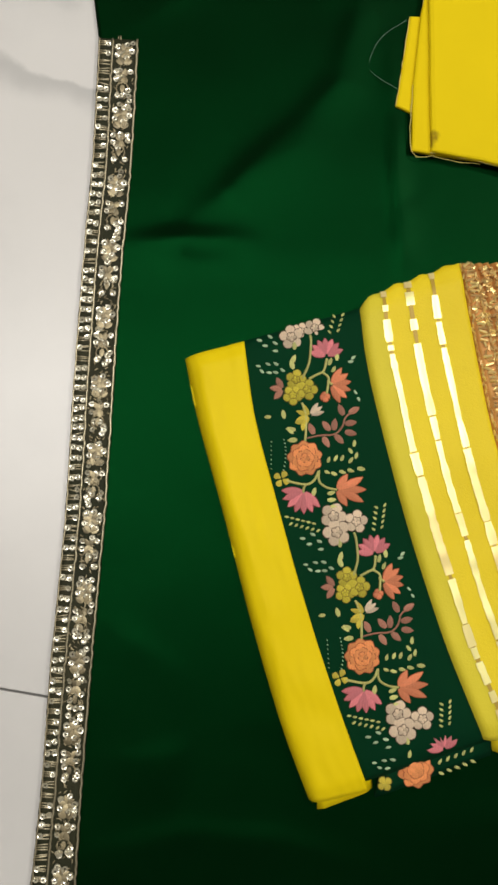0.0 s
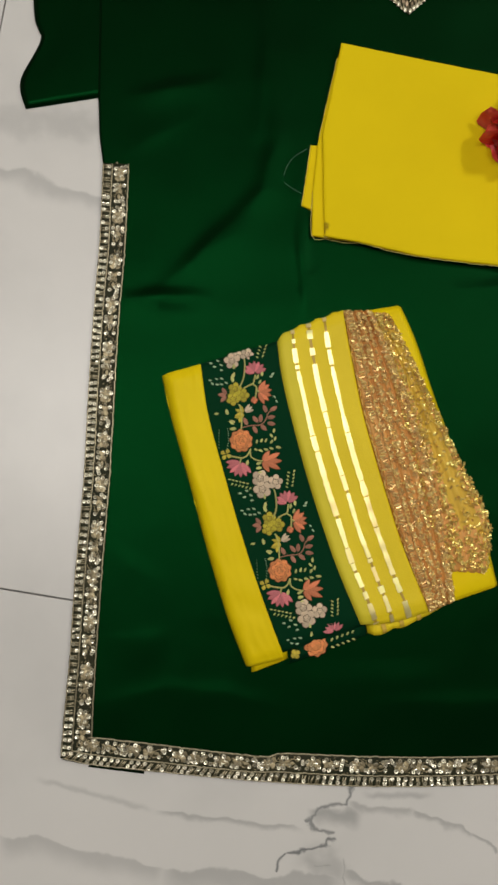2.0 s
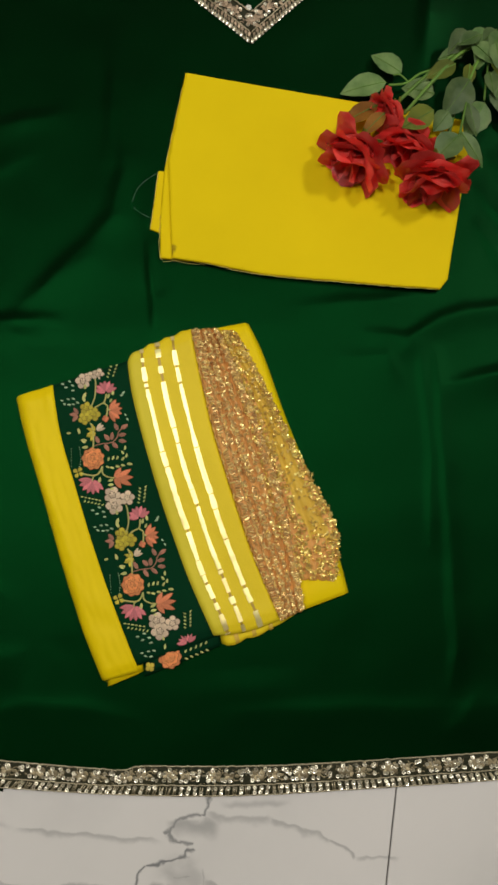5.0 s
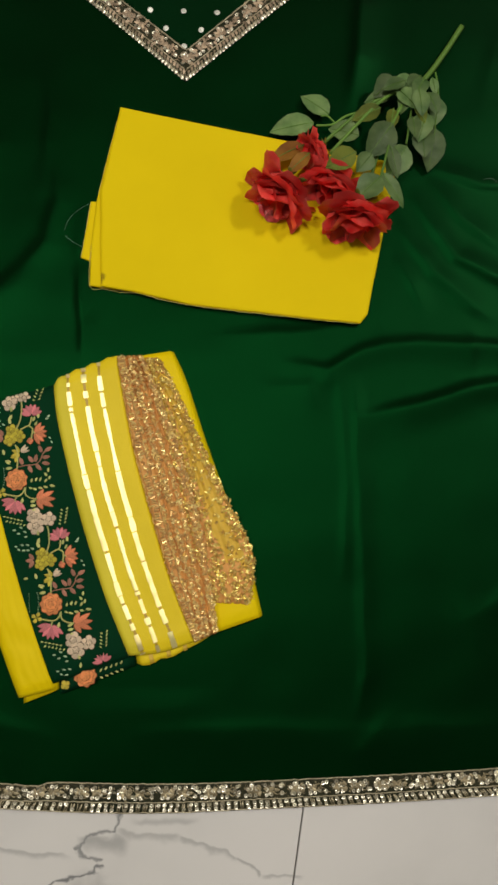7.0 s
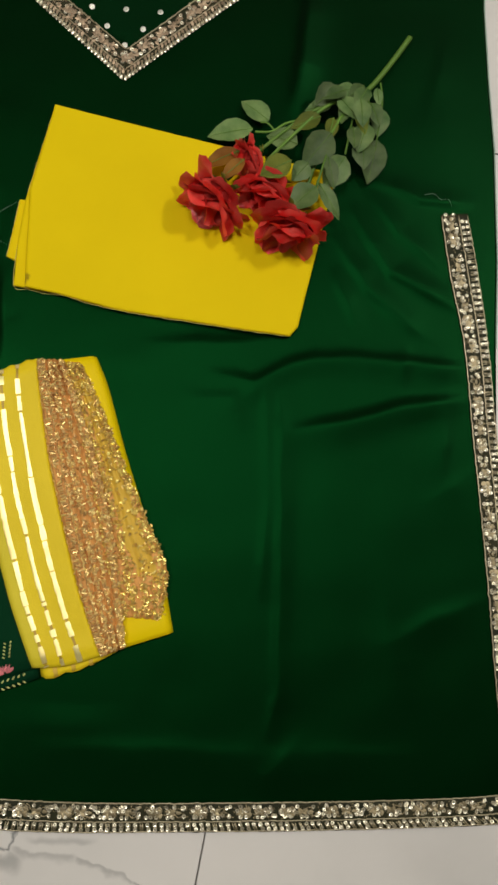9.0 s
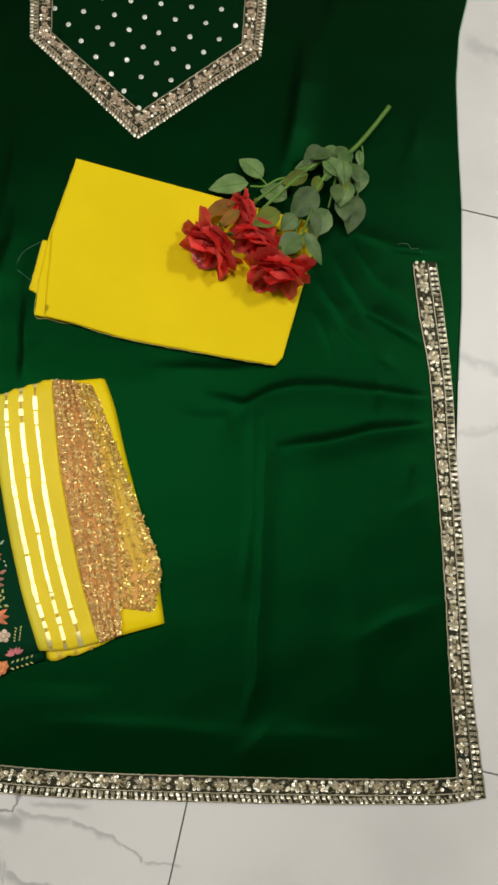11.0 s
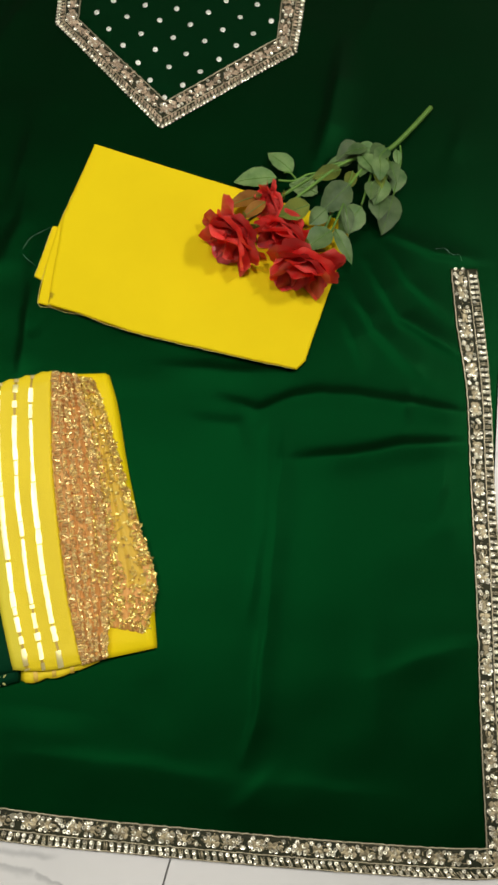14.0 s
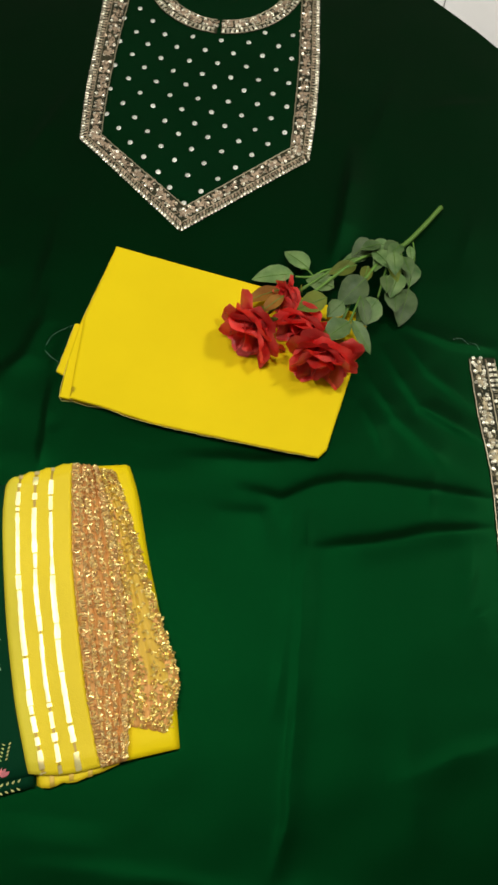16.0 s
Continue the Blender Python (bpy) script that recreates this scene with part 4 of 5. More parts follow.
# beads of the wide lace
BEAD = ([(-0.0018, -0.0007, 0), (0.0018, -0.0007, 0), (0.0018, 0.0007, 0), (-0.0018, 0.0007, 0), (-0.0013, 0, 0.0009), (0.0013, 0, 0.0009)],
        [(0, 1, 5, 4), (2, 3, 4, 5), (1, 2, 5), (3, 0, 4)])
FLAKE = ([(-0.0017, -0.0012, 0), (0.0017, -0.0012, 0), (0.0017, 0.0012, 0), (-0.0017, 0.0012, 0), (0, 0, -0.0005)],
         [(0, 1, 4), (1, 2, 4), (2, 3, 4), (3, 0, 4)])
PLATE = ([(-0.0027, -0.0009, 0), (0.0027, -0.0009, 0), (0.0027, 0.0009, 0), (-0.0027, 0.0009, 0), (-0.0020, 0, 0.0007), (0.0020, 0, 0.0007)],
         [(0, 1, 5, 4), (2, 3, 4, 5), (1, 2, 5), (3, 0, 4)])
for holder, ea, eb, prof, count, thin in ((lace_a, E3, EM, fold_profile(0.0195, 0.08, 0.05, wave=0.0009, seed=9, grooves=ROWS_A), 3400, False),
                                          (lace_b, EMB, E4, fold_profile(0.017, 0.05, 0.15, wave=0.001, seed=10, grooves=ROWS_B), 2700, True)):
    at, length = over(ea, eb)
    rows = ROWS_B if thin else ROWS_A
    heap = Heap()

    def bead(piece, u, v, turn, lean, lift=0.0007):
        p, d = at(u, v)
        heap.add(piece, tilted(p[0], p[1], prof(min(max(u, 0.03), 0.97), v) + lift + abs(random.gauss(0, 0.0006)),
                               math.degrees(math.atan2(d[1], d[0])) + turn, lean))

    for k in range(count):
        u, v = random.random() * 1.0, random.random() * 0.985 + 0.008
        if not thin and u < 0.26:
            continue
        if random.random() < groove(u, v, rows) / 0.0034 * 1.5:
            continue
        if thin and sheer_at(u, v) and random.random() < 0.62:
            continue
        bead(BEAD if random.random() < 0.5 else FLAKE, u, v, random.choice((0, 90, 40, -40)) + random.gauss(0, 16), 26)
    if not thin:
        # the border: a row of upright plates between two lines of small beads
        for k in range(112):
            v = (k + 0.5) / 112
            if noise.noise((v * 14, 3.0, 0)) > -0.1:
                bead(PLATE, 0.14 + random.gauss(0, 0.018), v, 84 + random.gauss(0, 15), 22, 0.0010)
            else:
                bead(BEAD, 0.10 + 0.1 * random.random(), v, random.gauss(0, 40), 25)
            for u in (0.03, 0.255):
                bead(BEAD, u + random.gauss(0, 0.008), v, random.gauss(0, 14), 16)
            if k % 2:
                bead(FLAKE, 0.09 + 0.11 * random.random(), v, random.random() * 90, 22, 0.0004)
    else:
        # the scalloped rim
        for k in range(110):
            bead(random.choice((BEAD, FLAKE)), 0.97 + 0.05 * math.sin(k * 0.9) + random.gauss(0, 0.02), (k + 0.5) / 110, random.random() * 180, 30, 0.0004)
    from_lists("bead_work", heap.v, heap.f, PALE_GOLD if thin else ROSE_GOLD, holder, smooth=False, kind="stuff")

# gold ribbons
at, length = over(E2, E3B)
prof = fold_profile(0.0178, 0.10, 0.02, wave=0.0006, seed=8)
for u0 in (0.245, 0.475, 0.70):
    bm = bmesh.new()
    v = 0.0
    while v < 0.995:
        run = random.choice((0.05, 0.10, 0.16, 0.22)) if 0.12 < v < 0.78 else random.choice((0.012, 0.025, 0.05))
        v1 = min(0.998, v + run)
        steps = max(2, int((v1 - v) / 0.012))
        lean, broad = random.gauss(0, 0.00016), random.uniform(0.0018, 0.0026)
        prev = None
        for s in range(steps + 1):
            vv = lerp(v, v1, s / steps)
            uu = u0 + 0.012 * noise.noise((vv * 7, u0 * 9, 0))
            (p, d), z = at(uu, vv), prof(uu, vv) + 0.0006
            p = p + chiffon_wobble(uu, vv)
            nrm = np.array((-d[1], d[0])) * (broad + 0.0007 * noise.noise((vv * 60, u0 * 5, 7)))
            zz = z + 0.0003 * noise.noise((vv * 30, u0 * 7, 2))
            now = [bm.verts.new((p[0] + nrm[0] * q, p[1] + nrm[1] * q, zz + lean * q + (0.0004 if q == 0 else 0))) for q in (-1, 0, 1)]
            if prev:
                bm.faces.new((prev[0], now[0], now[1], prev[1]))
                bm.faces.new((prev[1], now[1], now[2], prev[2]))
            prev = now
        v = v1 + (random.choice((0.002, 0.004, 0.010)) if 0.12 < v < 0.78 else random.choice((0.008, 0.016, 0.03)))
    bmesh.ops.recalc_face_normals(bm, faces=bm.faces)
    ribbon = part("gold_ribbon", bm, FOIL, chiffon)
    # the worn strip that shows where the foil is broken
    bm = bmesh.new()
    prev = None
    for s in range(121):
        vv = 0.004 + 0.992 * s / 120
        uu = u0 + 0.012 * noise.noise((vv * 7, u0 * 9, 0))
        (p, d), z = at(uu, vv), prof(uu, vv) + 0.00042
        p = p + chiffon_wobble(uu, vv)
        nrm = np.array((-d[1], d[0])) * (0.0012 + 0.0005 * noise.noise((vv * 45, u0 * 3, 1)))
        now = [bm.verts.new((p[0] + nrm[0] * q, p[1] + nrm[1] * q, z)) for q in (-1, 1)]
        if prev:
            bm.faces.new((prev[0], now[0], now[1], prev[1]))
        prev = now
    bmesh.ops.recalc_face_normals(bm, faces=bm.faces)
    part("ribbon_backing", bm, DULL_FOIL, ribbon)
    # its end shows again on the layer below
    bm = bmesh.new()
    x, y = lerp(0.279, 0.3485, u0) - 0.002, lerp(0.1135, 0.139, u0) - 0.0045
    ends = [[bm.verts.new((x + dx + 0.0018 * q, y + dy + 0.0007 * q, z)) for q in (-1, 1)]
            for dx, dy, z in ((-0.002, 0.008, 0.0116), (-0.0006, 0.003, 0.0116), (0.0, 0.0, 0.0112), (0.0003, -0.0012, 0.0085))]
    for p, q in zip(ends, ends[1:]):
        bm.faces.new((p[0], p[1], q[1], q[0]))
    bmesh.ops.recalc_face_normals(bm, faces=bm.faces)
    part("gold_ribbon", bm, DULL_FOIL, chiffon)

# embroidery on the green band: a flowering vine that repeats along it
band_at, band_len = over(E1B, E2B)
band_top = fold_profile(0.0132, seed=7, wave=0.0003)
COLOURS = dict(white=(0.74, 0.58, 0.41), pink=(0.74, 0.22, 0.24), olive=(0.56, 0.47, 0.04), peach=(0.80, 0.26, 0.12), orange=(0.82, 0.30, 0.10),
               brown=(0.44, 0.19, 0.125), vine=(0.52, 0.50, 0.16), leaf=(0.60, 0.60, 0.20), gold=(0.66, 0.53, 0.06), mint=(0.44, 0.58, 0.36), outline=(0.10, 0.05, 0.03), rust=(0.42, 0.09, 0.03), plum=(0.36, 0.06, 0.08), bronze=(0.20, 0.15, 0.01))
THREADS = {k: thread(k + "_embroidery_thread", c) for k, c in COLOURS.items()}
PERIOD = 0.4495

UNDER_ROSE = (0.2305, 0.1035)


def on_band(u, v, dx=0.0, dy=0.0):
    """A place on the band, shifted dx across and dy along it in metres, and the heading of 'across'."""
    u, v = u + dx / 0.082, v + dy / band_len
    p, d = band_at(u, v)
    return p[0], p[1], band_top(u, v), math.degrees(math.atan2(d[1], d[0])) + 90


def stitched(name, pieces, colour, label="", kind=""):
    heap = Heap()
    for piece, m in pieces:
        heap.add(piece, m)
    if heap.v:
        from_lists(name, heap.v, heap.f, THREADS[colour], band, label, kind=kind)


def petals_at(u, v, count, length, width, first=0.0, spread=360.0, start=0.0008, rise=0.0010, dx=0.0, dy=0.0, lift=0.0002, blunt=False):
    x, y, z, across = on_band(u, v, dx, dy)
    out = []
    piece = petal_piece(length, width, rise, 6, blunt)
    for k in range(count):
        turn = first + (spread * k / count if spread >= 360 else spread * (k / max(1, count - 1) - 0.5))
        m = pose(x, y, z + lift + 0.0001 * (k % 3), 0, 0, across - turn) @ pose(start, 0, 0)
        out.append((piece, m))
    return out


def vine_line(bm, pts, v0, r):
    line = []
    for k in range(13):
        u, v = curve_at(pts, k / 12)
        x, y, z, _ = on_band(u, v + v0)
        line.append((x, y, z + 0.0003))
    tube(bm, line, r, 5)


def flower(name, colour, line, label, blooms):
    """Padded petals, each on a slightly larger petal of outline stitches. blooms: petals as petals_at makes them."""
    stitched(name, [x for b in blooms for x in petals_at(*b)], colour, label)
    rims = []
    for u, v, count, length, width, first, spread, start, rise, dx, dy, lift, blunt in blooms:
        rims += petals_at(u, v, count, length + 0.0004, width + 0.0009, first, spread, start, 0.0003, dx, dy, lift - 0.0002, blunt)
    stitched("outline_stitching", rims, line)


def round_bloom(u, v, r, first, lift=0.0003):
    return [(u, v, 5, r, r * 0.86, first, 360.0, 0.0006, 0.0007, 0, 0, lift, True),
            (u, v, 5, r * 0.40, r * 0.32, first + 36, 360.0, 0.0002, 0.0006, 0, 0, lift + 0.0008, True)]


def fan(u, v, count, length, width, aim, spread):
    return [(u, v, count, length, width, aim, spread, 0.0008, 0.0008, 0, 0, 0.0004, False)]


def sprigs(colour, name, rows, v0, ok):
    out = []
    for u, v, length, turn in rows:
        if ok(v):
            out += petals_at(u, v0 + v, 1, length, length * 0.52, turn, 360, 0.0, 0.0007)
    stitched(name, out, colour, kind="stuff")


def motif(v0):
    ok = lambda v: 0.006 < v + v0 < 0.99
    if ok(0.0):
        flower("white_flower", "white", "outline", "cream embroidered flowers outlined in brown",
               round_bloom(0.423, v0 - 0.0175, 0.0074, 20) + round_bloom(0.576, v0 + 0.0085, 0.0064, 5) + round_bloom(0.412, v0 + 0.0185, 0.0078, 50, 0.0006))
    elif ok(0.018):
        flower("white_flower", "white", "outline", "cream embroidered flowers outlined in brown",
               round_bloom(0.575, v0 + 0.017, 0.0056, 5) + round_bloom(0.47, v0 + 0.015, 0.0048, 5) + round_bloom(0.395, v0 + 0.0225, 0.0068, 50, 0.0006))
    if ok(0.075):
        flower("pink_flower", "pink", "plum", "pink embroidered tulip", fan(0.642, v0 + 0.085, 7, 0.0098, 0.0042, -88, 150))
    if ok(0.143):
        flower("olive_flower", "olive", "bronze", "olive yellow embroidered flower cluster",
               round_bloom(0.392, v0 + 0.119, 0.0056, 0) + round_bloom(0.349, v0 + 0.150, 0.0054, 25) + round_bloom(0.461, v0 + 0.147, 0.0058, 10, 0.0006))
        flower("peach_flower", "peach", "rust", "peach embroidered lily", fan(0.645, v0 + 0.152, 6, 0.0112, 0.0042, 14, 125))
        flower("peach_bud", "peach", "rust", "", [(0.580, v0 + 0.174, 4, 0.0030, 0.0030, 0, 360.0, 0.0, 0.0008, 0, 0, 0.0004, True)])
        flower("brown_sprig", "brown", "outline", "", fan(0.285, v0 + 0.131, 3, 0.0072, 0.0036, 195, 110))
    if ok(0.20):
        stitched("gold_leaf", petals_at(0.435, v0 + 0.205, 4, 0.0078, 0.0032, 195, 120) + petals_at(0.40, v0 + 0.212, 2, 0.0058, 0.0036, 150, 60), "gold")
        stitched("cream_leaf", petals_at(0.445, v0 + 0.203, 3, 0.0080, 0.0030, -22, 45), "white")
    if ok(0.25):
        out = []
        for u, v, turn in ((0.430, 0.234, -100), (0.541, 0.237, -115), (0.602, 0.239, -70), (0.675, 0.212, -100), (0.768, 0.221, -15),
                           (0.721, 0.246, 5), (0.703, 0.267, 25), (0.609, 0.273, 60), (0.510, 0.271, 75)):
            out += petals_at(u, v0 + v, 1, 0.0074, 0.0040, turn, 360, -0.0036)
        stitched("brown_leaf_branch", out, "brown", "dusty brown embroidered leaf branch")
    if ok(0.293):
        flower("orange_flower", "orange", "rust", "round orange embroidered rose",
               [(0.327, v0 + 0.292, n, r, w, a, 360.0, 0.0, 0.0006, 0, 0, z, True)
                for n, r, w, a, z in ((9, 0.0106, 0.0070, 0, 0.0003), (7, 0.0080, 0.0062, 20, 0.0009), (5, 0.0054, 0.0054, 5, 0.0015), (3, 0.0028, 0.0030, 30, 0.0021))])
    if ok(0.38):
        stitched("small_yellow_flower", petals_at(0.122, v0 + 0.321, 4, 0.0044, 0.0040, 45, blunt=True), "gold")
        flower("pink_lotus", "pink", "plum", "pink embroidered lotus", fan(0.255, v0 + 0.362, 7, 0.0124, 0.0046, 128, 140))
        flower("peach_flower", "peach", "rust", "peach embroidered lily", fan(0.499, v0 + 0.379, 4, 0.0105, 0.0044, 16, 115) + fan(0.52, v0 + 0.381, 3, 0.0150, 0.0046, 14, 56))
    bm = bmesh.new()
    lines = (((0.537, 0.030), (0.537, 0.049), (0.507, 0.090), (0.441, 0.120)), ((0.643, 0.092), (0.606, 0.117), (0.55, 0.121), (0.489, 0.125)),
             ((0.592, 0.119), (0.633, 0.134), (0.620, 0.150), (0.597, 0.168)), ((0.62, 0.140), (0.635, 0.146), (0.65, 0.152)), ((0.404, 0.172), (0.413, 0.195), (0.395, 0.225), (0.362, 0.256)),
             ((0.406, 0.327), (0.386, 0.350), (0.43, 0.368), (0.500, 0.379)), ((0.40, 0.329), (0.35, 0.345), (0.28, 0.348), (0.150, 0.328)), ((0.290, 0.347), (0.265, 0.354), (0.25, 0.364)))
    for pts in lines:
        if max(p[1] for p in pts) + v0 < 0.985 and min(p[1] for p in pts) + v0 > 0:
            vine_line(bm, pts, v0, 0.0008)
    if bm.verts:
        part("vine", bm, THREADS["vine"], band)
    else:
        bm.free()
    if ok(0.27):
        bm = bmesh.new()
        vine_line(bm, ((0.377, 0.251), (0.476, 0.253), (0.584, 0.260), (0.657, 0.248), (0.698, 0.229), (0.80, 0.222)), v0, 0.0006)
        part("branch", bm, THREADS["brown"], band)
    # the ladder of paired leaves on both sides of the cream flowers
    pairs = [(lerp(0.108, 0.29, q / 5) + 0.008 * side, lerp(-0.0365, -0.005, q / 5) + 0.007 * side, 0.0028, 205 if side < 0 else 160) for q in range(6) for side in (-1, 1)]
    pairs += [(lerp(0.779, 0.715, q / 4) + 0.022 * side, lerp(-0.0045, 0.0395, q / 4), 0.0028, -130 if side < 0 else -40) for q in range(5) for side in (-1, 1)]
    sprigs("leaf", "leaf_stitching", pairs, v0, ok)
    sprigs("mint", "mint_stitching", (
        (0.143, 0.068, 0.003, 200), (0.161, 0.084, 0.0034, 230), (0.217, 0.071, 0.0034, 210), (0.277, 0.076, 0.0036, 215), (0.220, 0.089, 0.0034, 195), (0.268, 0.093, 0.0036, 200),
        (0.318, 0.094, 0.0036, 220), (0.177, 0.012, 0.0036, 200), (0.213, 0.027, 0.0034, 190), (0.254, 0.012, 0.0036, 220), (0.287, 0.030, 0.0036, 215), (0.285, 0.045, 0.0034, 190),
        (0.796, 0.113, 0.0036, 0), (0.822, 0.109, 0.0034, -30), (0.801, 0.179, 0.0028, 60), (0.814, 0.195, 0.003, 70)), v0, ok)
    sprigs("leaf", "leaf_stitching", (
        (0.377, 0.080, 0.0058, -60), (0.384, 0.094, 0.0060, -100), (0.408, 0.052, 0.0056, -80), (0.649, 0.108, 0.0050, -60), (0.714, 0.103, 0.0052, -80), (0.665, 0.125, 0.0044, -50),
        (0.161, 0.183, 0.0044, 190), (0.254, 0.195, 0.0056, -90), (0.260, 0.216, 0.0052, 60), (0.314, 0.226, 0.0060, 200), (0.308, 0.248, 0.0060, 190),
        (0.313, 0.377, 0.0056, -60), (0.422, 0.382, 0.0050, 0), (0.409, 0.395, 0.0054, 10), (0.419, 0.411, 0.0056, 10)), v0, ok)
    sprigs("leaf", "leaf_stitching", (
        (0.702, 0.299, 0.0044, -70), (0.677, 0.312, 0.0042, -110), (0.684, 0.346, 0.0052, 25), (0.483, 0.316, 0.0040, -60), (0.533, 0.317, 0.0042, -50), (0.580, 0.321, 0.0042, -50),
        (0.635, 0.330, 0.0044, -40), (0.444, 0.331, 0.0038, 40), (0.488, 0.339, 0.0042, 35), (0.549, 0.341, 0.0044, 30), (0.611, 0.343, 0.0044, 30), (0.690, 0.325, 0.0042, -60)), v0, ok)
    sprigs("mint", "mint_stitching", tuple((lerp(0.116, 0.064, q / 6), lerp(0.234, 0.291, q / 6), 0.0012, 60) for q in range(7))
           + tuple((0.21 - 0.06 * (q / 8) ** 2, lerp(0.238, 0.302, q / 8), 0.0013, 60) for q in range(9)), v0, ok)


for k in range(3):
    motif(k * PERIOD)
# the vine goes on round the fold, on the layer below
for name, colour, rings, x, y in (
        ("orange_flower", "orange", ((9, 0.0108, 0.0072, 0.0100), (7, 0.0082, 0.0062, 0.0106), (5, 0.0050, 0.0050, 0.0112)), UNDER_ROSE[0], UNDER_ROSE[1]),
        ("small_yellow_flower", "gold", ((4, 0.0044, 0.0040, 0.0102),), UNDER_ROSE[0] - 0.0185, UNDER_ROSE[1] - 0.0085)):
    tops, rims = Heap(), Heap()
    for n, r, w, z in rings:
        for k in range(n):
            tops.add(petal_piece(r, w, 0.0005, 6, True), pose(x, y, z + 0.0002, 0, 0, 360 * k / n + n * 9))
            rims.add(petal_piece(r + 0.0004, w + 0.0009, 0.0003, 6, True), pose(x, y, z, 0, 0, 360 * k / n + n * 9))
    from_lists(name, tops.v, tops.f, THREADS[colour], band)
    from_lists("outline_stitching", rims.v, rims.f, THREADS["rust" if colour == "orange" else "bronze"], band)
ticks = Heap()
for q in range(5):
    for side in (-1, 1):
        ticks.add(petal_piece(0.0036, 0.0018, 0.0006), pose(UNDER_ROSE[0] + 0.014 + 0.0048 * q, UNDER_ROSE[1] + 0.001 + 0.0018 * q + 0.0024 * side, 0.0104, 0, 0, 20 + 40 * side))
from_lists("leaf_stitching", ticks.v, ticks.f, THREADS["leaf"], band, kind="stuff")


# ---------------------------------------------------------------- rose bouquet
def petal_material(name, dark, light, rough=0.5, specular=0.4, low=0.8, span=0.6, sheen=0.0):
    m, n, l, b = material(name)
    t = noise_node(n, l, 55, 4, place_of(n))
    r = ramp(n, l, t.outputs[0], [(0.25, dark), (0.75, light)])
    hsv = n.new("ShaderNodeHueSaturation")
    own = n.new("ShaderNodeObjectInfo").outputs["Random"]
    l.new(maths(n, l, "ADD", maths(n, l, "MULTIPLY", own, span), low), hsv.inputs["Value"])
    l.new(r.outputs[0], hsv.inputs["Color"])
    l.new(hsv.outputs[0], b.inputs["Base Color"])
    b.inputs["Roughness"].default_value = rough
    b.inputs["Specular IOR Level"].default_value = specular
    b.inputs["Sheen Weight"].default_value = sheen
    b.inputs["Sheen Roughness"].default_value = 0.4
    bump(n, l, b, noise_node(n, l, 260, 3, place_of(n)).outputs[0], 0.25, 0.001)
    return m


# the pinkish light end paints lamplit highlights into the red petals
RED = petal_material("red_fabric_petal", (0.80, 0.014, 0.018), (1.0, 0.24, 0.20), 0.34, 0.55, 0.72, 0.65)
# wide value spread per leaf stands in for lit and shaded leaves
LEAF = petal_material("grey_green_fabric_leaf", (0.075, 0.175, 0.045), (0.27, 0.39, 0.15), 0.42, 0.35, 0.6, 0.85)
LEAF_YOUNG = petal_material("yellow_green_sepal", (0.13, 0.19, 0.025), (0.26, 0.30, 0.05), 0.55, 0.2)
LEAF_DRY = petal_material("reddish_brown_sepal", (0.30, 0.11, 0.02), (0.52, 0.26, 0.04), 0.55, 0.2)
STEM = petal_material("green_plastic_stem", (0.07, 0.16, 0.022), (0.13, 0.25, 0.042), 0.45, 0.25)
bouquet = thing("rose_bouquet", (0.50, 0.62, 0.012), "artificial red rose bunch with green leaves on yellow fabric", "flowers")
bouquet_back = Matrix.Translation((-0.50, -0.62, -0.012))


def bou(name, bm, mat, parent=None, label=""):
    ob = part(name, bm, mat, parent or bouquet, label)
    if parent is None:
        ob.matrix_parent_inverse = bouquet_back
    return ob


def thicken(bm, by=0.0004):
    bmesh.ops.solidify(bm, geom=bm.faces[:], thickness=by)
    bm.normal_update()
    for e in bm.edges:
        if len(e.link_faces) == 2 and e.calc_face_angle(0) > 0.8:
            e.smooth = False


def rose_petal(m, size, width, cup, curl, seed):
    """A cupped petal with a wavy, turned-out rim."""
    bm = bmesh.new()
    nu, nv = 8, 7
    g = []
    for j in range(nv + 1):
        t = j / nv
        row = []
        for i in range(nu + 1):
            s = 2 * i / nu - 1
            w = width * (0.35 + 0.65 * math.sin(min(1, t * 1.15) * math.pi / 2)) * (1 - 0.32 * max(0, t - 0.6) / 0.4)
            a = s * w / size * 1.1
            r = size * (0.30 + 0.25 * cup)
            x = r * math.sin(a) * 1.6
            y = -r * (1 - math.cos(a)) * 1.2 + curl * size * max(0, t - 0.55) ** 2 * 2.2 + 0.10 * size * t
            z = size * t * (1.04 - 0.34 * abs(s) ** 1.3) + 0.07 * size * noise.noise((s * 2.5, t * 2, seed)) * t
            y += 0.10 * size * noise.noise((s * 3.1, t * 3, seed + 7)) * t
            spot = m @ Vector((x, y, z))
            spot.z = max(spot.z, 0.0142 + 0.0006 * t)
            row.append(bm.verts.new(spot))
        g.append(row)
    for j in range(nv):
        for i in range(nu):
            bm.faces.new((g[j][i], g[j][i + 1], g[j + 1][i + 1], g[j + 1][i]))
    thicken(bm)
    return bm


